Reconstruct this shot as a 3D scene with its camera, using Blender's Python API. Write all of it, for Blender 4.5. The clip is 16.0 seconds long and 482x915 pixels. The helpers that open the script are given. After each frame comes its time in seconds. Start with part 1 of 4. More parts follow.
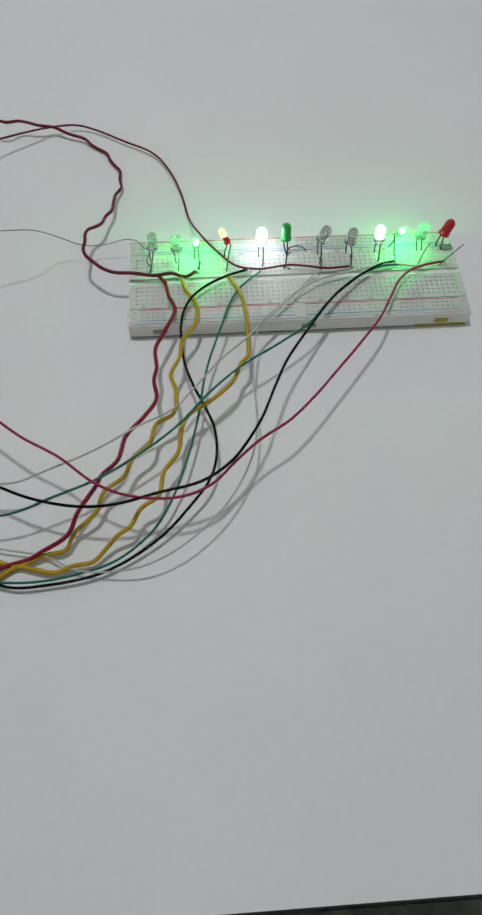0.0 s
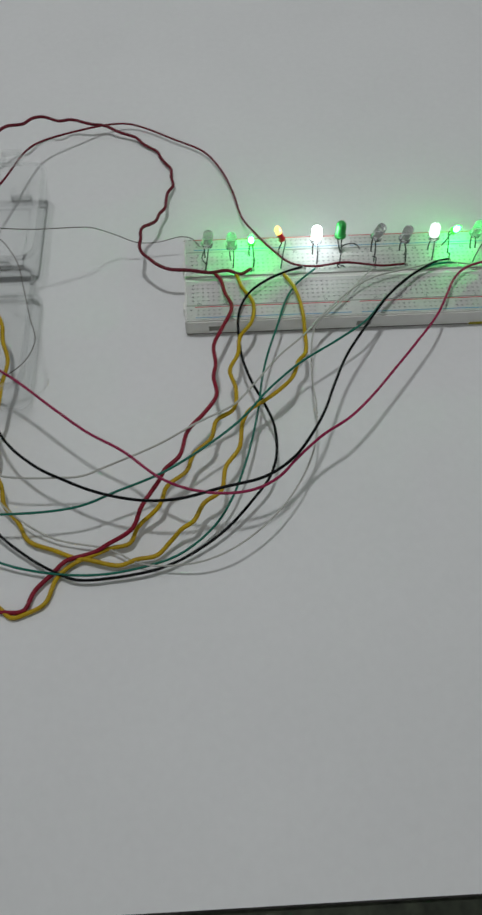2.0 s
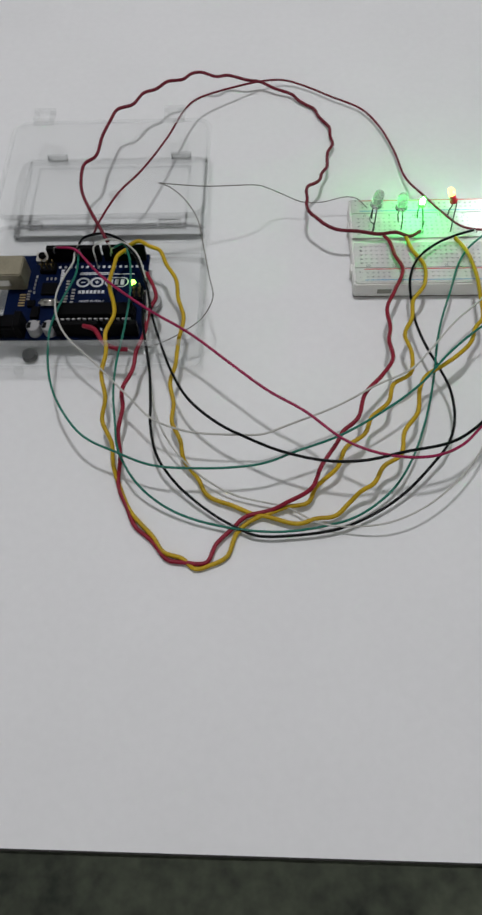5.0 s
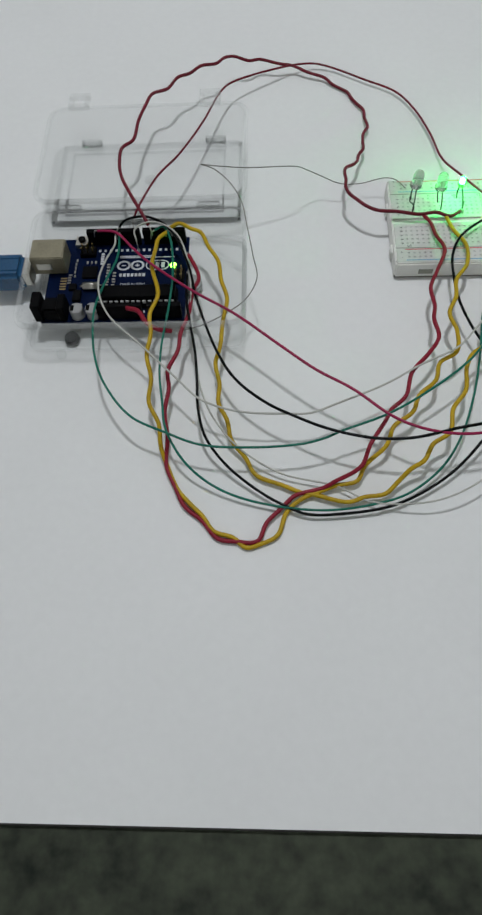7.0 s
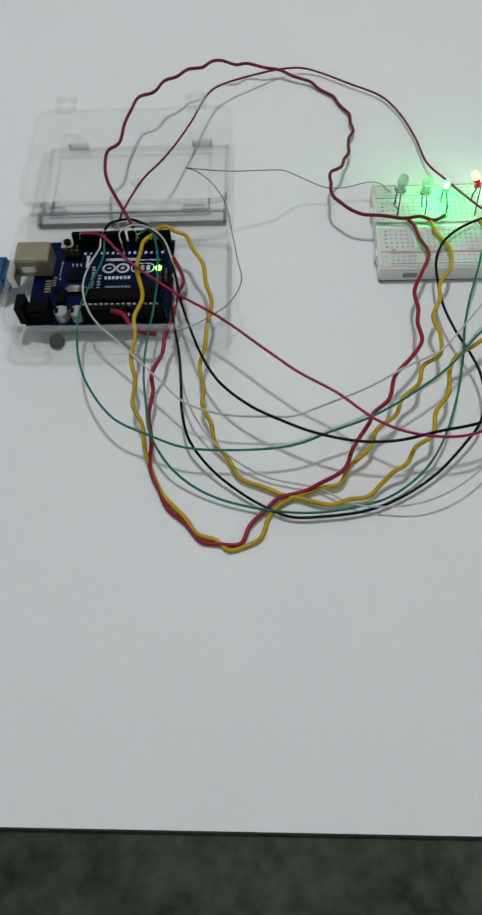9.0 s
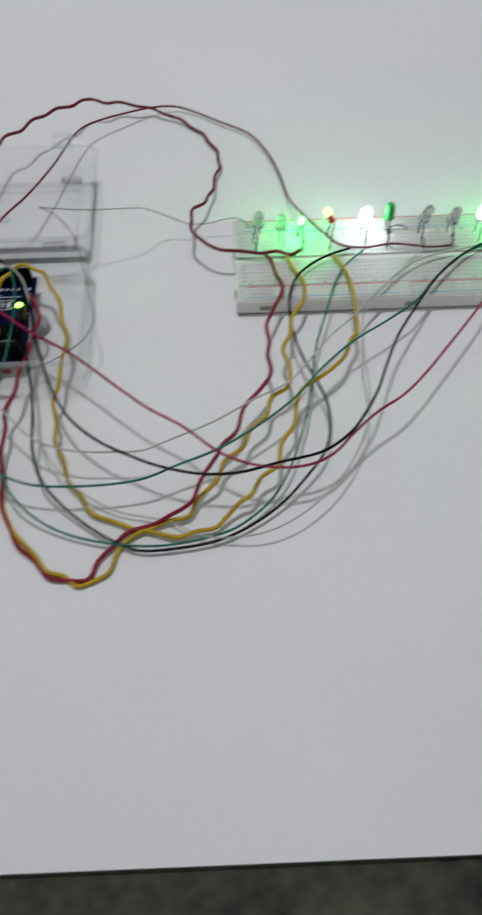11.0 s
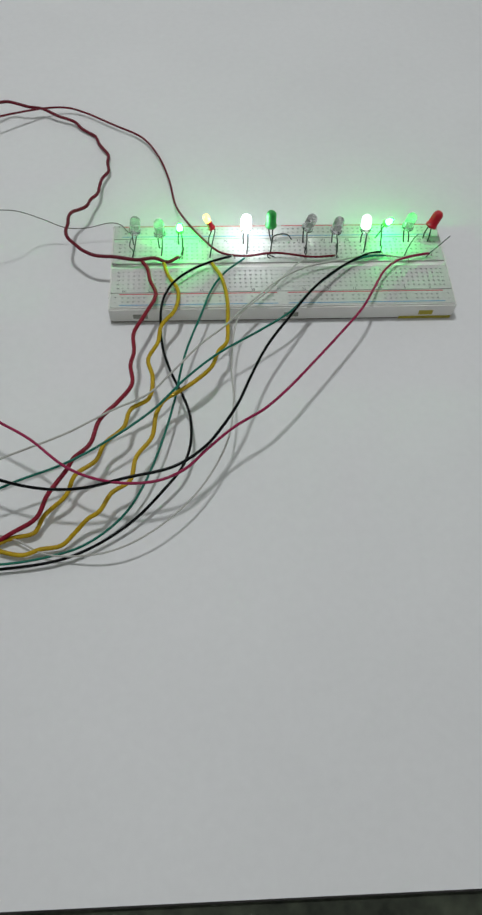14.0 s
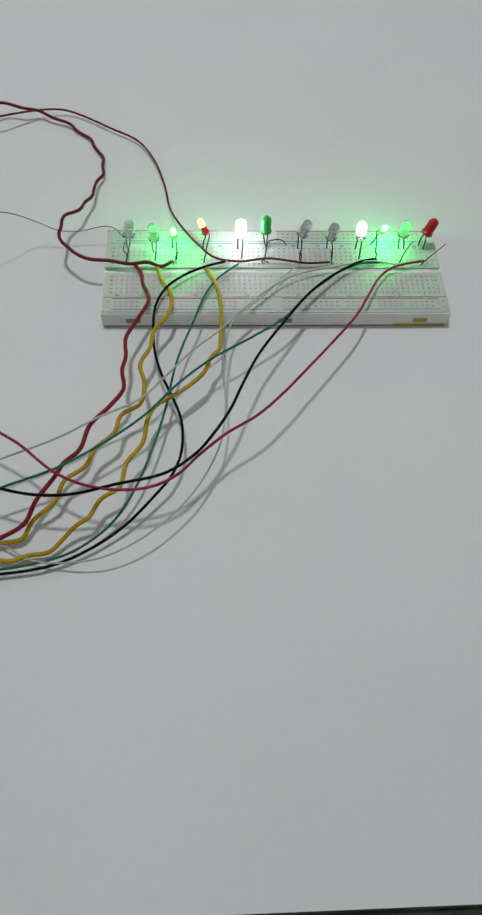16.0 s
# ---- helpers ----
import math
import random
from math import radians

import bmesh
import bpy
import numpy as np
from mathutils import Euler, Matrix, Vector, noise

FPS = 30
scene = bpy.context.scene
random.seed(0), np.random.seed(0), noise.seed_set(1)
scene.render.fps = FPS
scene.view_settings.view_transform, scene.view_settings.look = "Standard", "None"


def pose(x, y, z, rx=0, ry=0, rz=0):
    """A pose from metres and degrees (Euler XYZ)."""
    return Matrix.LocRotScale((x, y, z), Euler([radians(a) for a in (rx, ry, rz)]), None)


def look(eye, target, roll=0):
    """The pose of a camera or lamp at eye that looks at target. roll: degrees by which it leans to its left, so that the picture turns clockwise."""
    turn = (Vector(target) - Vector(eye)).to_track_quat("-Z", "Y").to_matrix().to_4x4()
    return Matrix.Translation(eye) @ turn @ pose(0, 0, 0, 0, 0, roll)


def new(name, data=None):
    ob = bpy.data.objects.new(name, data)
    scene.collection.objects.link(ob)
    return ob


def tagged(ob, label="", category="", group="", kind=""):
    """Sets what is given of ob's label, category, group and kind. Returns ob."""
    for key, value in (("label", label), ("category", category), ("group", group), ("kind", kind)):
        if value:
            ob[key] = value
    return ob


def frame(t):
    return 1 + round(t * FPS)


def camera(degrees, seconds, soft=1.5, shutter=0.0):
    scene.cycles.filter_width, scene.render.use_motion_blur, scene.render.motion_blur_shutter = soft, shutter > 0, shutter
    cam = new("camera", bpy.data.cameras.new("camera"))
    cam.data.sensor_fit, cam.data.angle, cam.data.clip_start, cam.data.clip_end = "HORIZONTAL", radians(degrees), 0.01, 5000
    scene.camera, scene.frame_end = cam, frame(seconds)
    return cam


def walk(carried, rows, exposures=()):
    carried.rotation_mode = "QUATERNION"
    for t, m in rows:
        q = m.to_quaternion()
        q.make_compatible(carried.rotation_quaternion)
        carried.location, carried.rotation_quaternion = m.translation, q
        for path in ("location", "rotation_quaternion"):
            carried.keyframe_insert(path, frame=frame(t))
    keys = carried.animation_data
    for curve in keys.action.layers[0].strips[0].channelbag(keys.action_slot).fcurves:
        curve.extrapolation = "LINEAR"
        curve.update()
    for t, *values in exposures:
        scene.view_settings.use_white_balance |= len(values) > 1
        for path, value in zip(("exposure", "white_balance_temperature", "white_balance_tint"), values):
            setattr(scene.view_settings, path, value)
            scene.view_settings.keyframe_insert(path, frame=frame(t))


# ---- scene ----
cam = camera(39.0, 16.0, soft=2.5, shutter=0.8)
PATH = [
    (0, (0.03375, -0.21241, 0.25905), (0.13352, 0.75725, -1.48732), 2.172),
    (0.5, (0.02733, -0.21326, 0.25884), (0.12800, 0.76973, -1.48001), 2.335),
    (1, (0.02336, -0.21183, 0.25957), (0.11129, 0.76534, -1.48324), 1.844),
    (1.5, (0.01865, -0.21264, 0.25734), (0.09645, 0.76290, -1.48687), 1.289),
    (2, (0.01356, -0.21347, 0.25992), (0.07590, 0.75645, -1.48804), 0.672),
    (2.5, (0.00576, -0.21439, 0.25785), (0.05178, 0.71942, -1.51017), 0.467),
    (3, (-0.00593, -0.21691, 0.25621), (0.03908, 0.70714, -1.51695), 1.259),
    (3.5, (-0.01523, -0.21550, 0.25836), (-0.03589, 0.70011, -1.51963), -2.463),
    (4, (-0.02831, -0.21634, 0.25747), (-0.07274, 0.71366, -1.51260), -2.564),
    (4.2, (-0.03048, -0.21537, 0.26145), (-0.09470, 0.69869, -1.51629), -3.322),
    (6.5, (-0.05512, -0.22143, 0.25601), (-0.15305, 0.66563, -1.53383), -6.070),
    (7, (-0.05728, -0.22345, 0.25716), (-0.15733, 0.66629, -1.53123), -6.241),
    (7.5, (-0.05607, -0.22396, 0.25709), (-0.15448, 0.66935, -1.52961), -6.039),
    (8, (-0.05486, -0.22406, 0.25683), (-0.14638, 0.66789, -1.53092), -5.682),
    (8.2, (-0.05469, -0.22340, 0.25760), (-0.14320, 0.66467, -1.53223), -5.536),
    (10.3, (-0.03788, -0.22449, 0.25725), (-0.06778, 0.68928, -1.52154), -2.445),
    (10.5, (-0.03236, -0.22467, 0.25777), (-0.03791, 0.68462, -1.52357), -1.378),
    (11, (-0.00623, -0.22060, 0.26383), (0.02600, 0.71969, -1.50105), -0.431),
    (11.5, (0.01268, -0.21959, 0.26526), (0.11391, 0.73482, -1.48941), 3.695),
    (12, (0.02737, -0.21711, 0.26391), (0.14828, 0.73583, -1.49031), 4.495),
    (12.5, (0.03401, -0.21452, 0.26098), (0.15553, 0.72687, -1.49942), 4.964),
    (13, (0.03878, -0.21422, 0.25556), (0.11465, 0.72598, -1.50804), 2.336),
    (13.5, (0.04223, -0.21407, 0.25556), (0.13573, 0.74434, -1.49736), 3.157),
    (14, (0.04573, -0.21468, 0.25470), (0.13652, 0.74644, -1.49688), 3.293),
    (14.5, (0.04704, -0.21294, 0.25536), (0.14870, 0.75289, -1.49302), 4.127),
    (15, (0.04901, -0.21326, 0.25472), (0.13963, 0.76052, -1.48985), 3.894),
    (15.5, (0.04921, -0.21230, 0.25507), (0.14472, 0.75032, -1.49543), 4.064),
    (16, (0.04768, -0.21204, 0.25353), (0.15109, 0.75584, -1.49362), 4.556),
]
walk(cam, [(t, look(eye, target, roll)) for t, eye, target, roll in PATH],
     exposures=[(0, -0.02, 6460, 9.0), (0.5, -0.04, 6470, 9.0), (1, -0.03, 6470, 9.0), (1.5, -0.25, 6450, 9.0), (2, -0.3, 6470, 9.0), (2.5, 0.02, 6440, 9.0), (3, -0.2, 6490, 9.0), (3.5, -0.08, 6440, 9.0), (4, 0.08, 6520, 16.5), (6.5, 0.19, 6480, 9.0), (7, 0.19, 6380, 9.0), (8, 0.19, 6380, 9.0), (10.5, 0.22, 6390, 9.0), (11, 0.15, 6380, 12.6), (11.5, 0.1, 6420, 12.1), (12, 0.1, 6460, 9.0), (12.5, 0.07, 6460, 11.5), (13, 0.06, 6490, 9.0), (13.5, 0.02, 6490, 12.4), (14, 0.03, 6470, 9.0), (14.5, -0.04, 6450, 12.9), (15, 0.03, 6470, 9.0), (15.5, 0.04, 6470, 9.0), (16, -0.04, 6460, 9.0)])

# ---- world and lamps ----
world = bpy.data.worlds.new("room_air")
scene.world = world
world.use_nodes = True
world.node_tree.nodes["Background"].inputs[0].default_value = (0.75, 0.8, 0.85, 1)
world.node_tree.nodes["Background"].inputs[1].default_value = 0.05

LAMP_POWER = 13.3
lamp_data = bpy.data.lights.new("bulb_light", "POINT")
lamp_data.shadow_soft_size = 0.038
lamp_data.energy, lamp_data.color = LAMP_POWER, (0.962, 0.974, 1.0)
lamp = new("bulb_light", lamp_data)
lamp.location = (-0.05, 0.19, 1.0)


# ---- materials ----
def shader(name, colour, rough=0.5, metal=0.0, vary=0.12, scale=60.0, fine=900.0, bump=0.15, colour2=None, transmission=0.0,
           ior=1.45, emission=None, strength=0.0, spec=0.5, coat=0.0):
    mat = bpy.data.materials.new(name)
    mat.use_nodes = True
    nt = mat.node_tree
    b = nt.nodes["Principled BSDF"]
    tc = nt.nodes.new("ShaderNodeTexCoord")
    n1 = nt.nodes.new("ShaderNodeTexNoise")
    n1.inputs["Scale"].default_value, n1.inputs["Detail"].default_value = scale, 5
    n2 = nt.nodes.new("ShaderNodeTexNoise")
    n2.inputs["Scale"].default_value, n2.inputs["Detail"].default_value = fine, 3
    add = nt.nodes.new("ShaderNodeMath")
    add.operation = "MULTIPLY_ADD"
    add.inputs[1].default_value, add.inputs[2].default_value = 0.35, 0.0
    nt.links.new(tc.outputs["Object"], n1.inputs["Vector"])
    nt.links.new(tc.outputs["Object"], n2.inputs["Vector"])
    nt.links.new(n2.outputs["Fac"], add.inputs[0])
    tot = nt.nodes.new("ShaderNodeMath")
    tot.operation = "MULTIPLY_ADD"
    tot.inputs[1].default_value = 0.65
    nt.links.new(n1.outputs["Fac"], tot.inputs[0])
    nt.links.new(add.outputs[0], tot.inputs[2])
    ramp = nt.nodes.new("ShaderNodeValToRGB")
    second = colour2 or tuple(c * (1 - vary) for c in colour)
    first = colour if colour2 else tuple(min(1.0, c * (1 + vary * 0.5)) for c in colour)
    ramp.color_ramp.elements[0].position, ramp.color_ramp.elements[1].position = 0.34, 0.66
    ramp.color_ramp.elements[0].color, ramp.color_ramp.elements[1].color = (*second, 1), (*first, 1)
    nt.links.new(tot.outputs[0], ramp.inputs[0])
    nt.links.new(ramp.outputs[0], b.inputs["Base Color"])
    b.inputs["Roughness"].default_value, b.inputs["Metallic"].default_value = rough, metal
    b.inputs["Transmission Weight"].default_value, b.inputs["IOR"].default_value = transmission, ior
    b.inputs["Coat Weight"].default_value, b.inputs["Specular IOR Level"].default_value = coat, spec
    if bump:
        bn = nt.nodes.new("ShaderNodeBump")
        bn.inputs["Strength"].default_value, bn.inputs["Distance"].default_value = bump, 0.0004
        nt.links.new(n2.outputs["Fac"], bn.inputs["Height"])
        nt.links.new(bn.outputs[0], b.inputs["Normal"])
    if emission:
        b.inputs["Emission Color"].default_value, b.inputs["Emission Strength"].default_value = (*emission, 1), strength
    return mat


def clear_plastic(name, tint, gloss, shine=0.16, haze=(0.72, 0.75, 0.74), rough=0.12):
    """Thin clear plastic: lets light straight through with a light tint, and shines."""
    mat = bpy.data.materials.new(name)
    mat.use_nodes = True
    nt = mat.node_tree
    nt.nodes.remove(nt.nodes["Principled BSDF"])
    out = nt.nodes["Material Output"]
    tr = nt.nodes.new("ShaderNodeBsdfTransparent")
    tr.inputs[0].default_value = (*tint, 1)
    gl = nt.nodes.new("ShaderNodeBsdfGlossy")
    gl.inputs["Roughness"].default_value = rough
    gl.inputs[0].default_value = (0.95, 0.97, 0.97, 1)
    df = nt.nodes.new("ShaderNodeBsdfDiffuse")
    df.inputs[0].default_value = (*haze, 1)
    noise_node = nt.nodes.new("ShaderNodeTexNoise")
    noise_node.inputs["Scale"].default_value = 90
    scuff = nt.nodes.new("ShaderNodeMath")
    scuff.operation = "MULTIPLY"
    scuff.inputs[1].default_value = gloss
    nt.links.new(noise_node.outputs["Fac"], scuff.inputs[0])
    m1 = nt.nodes.new("ShaderNodeMixShader")
    nt.links.new(scuff.outputs[0], m1.inputs[0])
    nt.links.new(tr.outputs[0], m1.inputs[1])
    nt.links.new(df.outputs[0], m1.inputs[2])
    lw = nt.nodes.new("ShaderNodeLayerWeight")
    lw.inputs[0].default_value = 0.3
    fr = nt.nodes.new("ShaderNodeMath")
    fr.operation = "MULTIPLY_ADD"
    fr.inputs[1].default_value, fr.inputs[2].default_value = shine, 0.02
    nt.links.new(lw.outputs["Facing"], fr.inputs[0])
    m2 = nt.nodes.new("ShaderNodeMixShader")
    nt.links.new(fr.outputs[0], m2.inputs[0])
    nt.links.new(m1.outputs[0], m2.inputs[1])
    nt.links.new(gl.outputs[0], m2.inputs[2])
    nt.links.new(m2.outputs[0], out.inputs[0])
    return mat


M = {
    "paper": shader("white_card", (0.78, 0.79, 0.785), 0.58, vary=0.035, scale=9, fine=260, bump=0.05),
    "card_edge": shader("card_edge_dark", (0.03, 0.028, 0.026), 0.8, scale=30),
    "stone": shader("dark_stone", (0.078, 0.09, 0.062), 0.75, scale=15, fine=160, bump=0.3, colour2=(0.012, 0.015, 0.012), spec=0.2),
    "wall": shader("white_wall_paint", (0.88, 0.88, 0.87), 0.8, vary=0.04, scale=3, fine=80, bump=0.1),
    # one plastic in two tones: light on the sides, shade on top painted in
    "abs_white_lit": shader("breadboard_plastic_lit", (0.84, 0.845, 0.8), 0.42, vary=0.08, scale=70, fine=1500, bump=0.08),
    # base greyed for the top's shade; the mottling is smudges
    "abs_face_shaded": shader("breadboard_face_shaded", (0.6, 0.595, 0.575), 0.5, vary=0.16, scale=45, fine=900, bump=0.1),
    "hole": shader("socket_pit_shaded", (0.5, 0.5, 0.485), 0.7, vary=0.35, scale=40, bump=0),
    "ink_red": shader("red_ink", (0.55, 0.06, 0.07), 0.5, bump=0),
    "ink_blue": shader("blue_ink", (0.12, 0.32, 0.5), 0.5, bump=0),
    "ink_grey": shader("grey_ink", (0.16, 0.16, 0.16), 0.6, bump=0),
    "recess": shader("recess_shade", (0.3, 0.31, 0.26), 0.7, vary=0.3),
    "chip_leg": shader("bright_tin", (0.7, 0.7, 0.7), 0.35, metal=0.3, bump=0),
    "foam": shader("adhesive_foam", (0.13, 0.115, 0.085), 0.8, vary=0.3),
    "foam_yellow": shader("yellow_backing", (0.42, 0.36, 0.03), 0.6, vary=0.25),
    "wire_red": shader("red_insulation", (0.25, 0.012, 0.03), 0.4, scale=120, vary=0.2, bump=0.05, spec=0.22),
    "wire_maroon": shader("maroon_insulation", (0.15, 0.012, 0.024), 0.4, scale=120, vary=0.2, bump=0.05, spec=0.22),
    "wire_crimson": shader("crimson_insulation", (0.32, 0.018, 0.075), 0.35, scale=120, vary=0.2, bump=0.05, spec=0.22),
    "wire_yellow": shader("yellow_insulation", (0.50, 0.33, 0.012), 0.42, scale=120, vary=0.25, bump=0.05, spec=0.22),
    "wire_black": shader("black_insulation", (0.004, 0.0045, 0.005), 0.3, scale=120, bump=0.05, spec=0.1),
    "wire_green": shader("green_insulation", (0.012, 0.16, 0.11), 0.36, scale=120, vary=0.2, bump=0.05, spec=0.22),
    "wire_white": shader("white_insulation", (0.5, 0.5, 0.46), 0.4, scale=120, bump=0.05, spec=0.22),
    "copper": shader("tinned_copper", (0.5, 0.48, 0.45), 0.32, metal=1.0, bump=0.05),
    "dull_wire": shader("bare_dull_wire", (0.2, 0.19, 0.17), 0.45, metal=0.8, bump=0.05),
    "lead": shader("led_lead", (0.03, 0.03, 0.03), 0.45, metal=0.3, bump=0),
    "steel": shader("plated_steel", (0.6, 0.58, 0.52), 0.3, metal=1.0, scale=200, bump=0.05),
    "usb_steel": shader("usb_shell", (0.27, 0.245, 0.17), 0.45, metal=0.25, scale=140, vary=0.2, bump=0.06),
    "epoxy_clear": shader("clear_epoxy", (0.98, 0.985, 0.98), 0.06, vary=0.02, transmission=0.94, ior=1.5, bump=0),
    "epoxy_lime": clear_plastic("pale_green_epoxy", (0.55, 0.85, 0.4), 0.3, 0.4, (0.4, 0.6, 0.15), 0.08),
    "epoxy_green": shader("green_epoxy", (0.035, 0.36, 0.07), 0.3, vary=0.15, bump=0),
    "epoxy_red": shader("red_epoxy", (0.5, 0.006, 0.02), 0.28, vary=0.15, bump=0),
    "glow_white": shader("white_glow", (0.9, 0.9, 0.9), 0.3, bump=0, emission=(0.86, 0.95, 1.0), strength=45.0),
    "glow_green": shader("green_glow", (0.6, 0.9, 0.6), 0.3, bump=0, emission=(0.025, 1.0, 0.14), strength=380.0),
    "glow_small": shader("small_white_glow", (0.9, 0.9, 0.9), 0.3, bump=0, emission=(0.95, 0.95, 1.0), strength=1.6),
    "pcb": shader("blue_solder_mask", (0.0014, 0.0065, 0.033), 0.4, vary=0.3, scale=160, fine=1200, bump=0.08, spec=0.06),
    "silk": shader("white_silkscreen", (0.62, 0.64, 0.66), 0.6, bump=0),
    "black_abs": shader("black_plastic", (0.003, 0.003, 0.0035), 0.5, scale=150, bump=0.08, spec=0.05),
    "chip": shader("black_epoxy_chip", (0.003, 0.003, 0.0035), 0.5, scale=150, bump=0.1, spec=0.05),
    "gold": shader("gold_contact", (0.42, 0.32, 0.14), 0.42, metal=1.0, bump=0),
    "glow_orange": shader("orange_glow", (0.9, 0.5, 0.2), 0.3, bump=0, emission=(1.0, 0.45, 0.1), strength=4.0),
    "can": shader("aluminium_can", (0.33, 0.33, 0.33), 0.5, metal=0.5, scale=200, bump=0.05),
    "led_on": shader("indicator_green_lit", (0.3, 0.9, 0.2), 0.4, bump=0, emission=(0.2, 1.0, 0.04), strength=14.0),
    "usb_blue": shader("translucent_blue_plug", (0.03, 0.125, 0.27), 0.25, vary=0.25, transmission=0.3, bump=0.03),
    "clear": clear_plastic("clear_case_plastic", (0.988, 0.99, 0.989), 0.05, 0.07),
    "clear_rim": clear_plastic("clear_case_rim", (0.99, 0.992, 0.991), 0.17, 0.1, (0.9, 0.92, 0.91)),
    "white_enamel": shader("white_enamel", (0.8, 0.8, 0.8), 0.3, bump=0),
    "lamp_glass": shader("lamp_diffuser", (0.9, 0.9, 0.9), 0.5, bump=0, emission=(1.0, 0.98, 0.95), strength=3.0),
}


# ---- building helpers (millimetres) ----
def part(name, bm, material, parent=None, label="", smooth=False):
    me = bpy.data.meshes.new(name)
    bmesh.ops.scale(bm, vec=(0.001, 0.001, 0.001), verts=bm.verts)
    if smooth:
        for f in bm.faces:
            f.smooth = True
    bm.to_mesh(me)
    bm.free()
    me.materials.append(M[material])
    ob = new(name, me)
    if parent is not None:
        ob.parent = parent
    if label:
        ob["label"] = label
    return ob


def shared(name, me, x, y, z, parent, turn=0.0):
    ob = new(name, me)
    ob.parent = parent
    ob.matrix_basis = pose(x / 1000, y / 1000, z / 1000, 0, 0, turn)
    return ob


def base(name, x, y, z, label, category, group="", scale=1.0, turn=0.0):
    ob = new(name)
    ob.empty_display_size = 0.01
    ob.matrix_basis = pose(x / 1000, y / 1000, z / 1000, 0, 0, turn) @ Matrix.Scale(scale, 4)
    return tagged(ob, label, category, group)


def block(x0, x1, y0, y1, z0, z1, bevel=0.0, seg=1, bm=None):
    out = bmesh.new()
    bmesh.ops.create_cube(out, size=1)
    for v in out.verts:
        v.co = Vector((x0 if v.co.x < 0 else x1, y0 if v.co.y < 0 else y1, z0 if v.co.z < 0 else z1))
    if bevel:
        bmesh.ops.bevel(out, geom=out.edges[:], offset=bevel, segments=seg, affect="EDGES")
    if bm is None:
        return out
    join(bm, out)
    return bm


def join(bm, other):
    tmp = bpy.data.meshes.new("tmp")
    other.to_mesh(tmp)
    other.free()
    bm.from_mesh(tmp)
    bpy.data.meshes.remove(tmp)


def lathe(profile, seg=20, x=0.0, y=0.0, z=0.0):
    """A turned shape round z from (radius, height) pairs."""
    bm = bmesh.new()
    rings = []
    for r, h in profile:
        if r < 1e-6:
            rings.append([bm.verts.new((x, y, z + h))])
        else:
            rings.append([bm.verts.new((x + r * math.cos(2 * math.pi * k / seg), y + r * math.sin(2 * math.pi * k / seg), z + h)) for k in range(seg)])
    for a, b in zip(rings, rings[1:]):
        for k in range(seg):
            j = (k + 1) % seg
            ring = [a[k % len(a)], a[j % len(a)], b[j % len(b)], b[k % len(b)]]
            ring = [v for i, v in enumerate(ring) if v not in ring[:i]]
            if len(ring) > 2:
                bm.faces.new(ring)
    bmesh.ops.recalc_face_normals(bm, faces=bm.faces[:])
    return bm


def spline(points, step=1.2):
    """Smooth way through the points (centripetal Catmull-Rom)."""
    p = [Vector(q) for q in points]
    p = [p[0] * 2 - p[1]] + p + [p[-1] * 2 - p[-2]]
    out = []
    for a, b, c, d in zip(p, p[1:], p[2:], p[3:]):
        t1 = max((b - a).length, 1e-4) ** 0.5
        t2 = t1 + max((c - b).length, 1e-4) ** 0.5
        t3 = t2 + max((d - c).length, 1e-4) ** 0.5
        n = max(2, int((c - b).length / step))
        for k in range(n):
            t = t1 + (t2 - t1) * k / n
            a1 = a * ((t1 - t) / t1) + b * (t / t1)
            a2 = b * ((t2 - t) / (t2 - t1)) + c * ((t - t1) / (t2 - t1))
            a3 = c * ((t3 - t) / (t3 - t2)) + d * ((t - t2) / (t3 - t2))
            b1 = a1 * ((t2 - t) / t2) + a2 * (t / t2)
            b2 = a2 * ((t3 - t) / (t3 - t1)) + a3 * ((t - t1) / (t3 - t1))
            out.append(b1 * ((t2 - t) / (t2 - t1)) + b2 * ((t - t1) / (t2 - t1)))
    out.append(p[-2])
    return out


def tube(way, r, seg=8):
    bm = bmesh.new()
    side = Vector((0.31, 0.2, 0.93))
    rings = []
    for i, c in enumerate(way):
        d = (way[min(i + 1, len(way) - 1)] - way[max(i - 1, 0)]).normalized()
        side = (side - d * side.dot(d)).normalized()
        up = d.cross(side)
        rings.append([bm.verts.new(c + (side * math.cos(2 * math.pi * k / seg) + up * math.sin(2 * math.pi * k / seg)) * r) for k in range(seg)])
    for a, b in zip(rings, rings[1:]):
        for k in range(seg):
            bm.faces.new((a[k], a[(k + 1) % seg], b[(k + 1) % seg], b[k]))
    bm.faces.new(rings[0][::-1])
    bm.faces.new(rings[-1])
    return bm


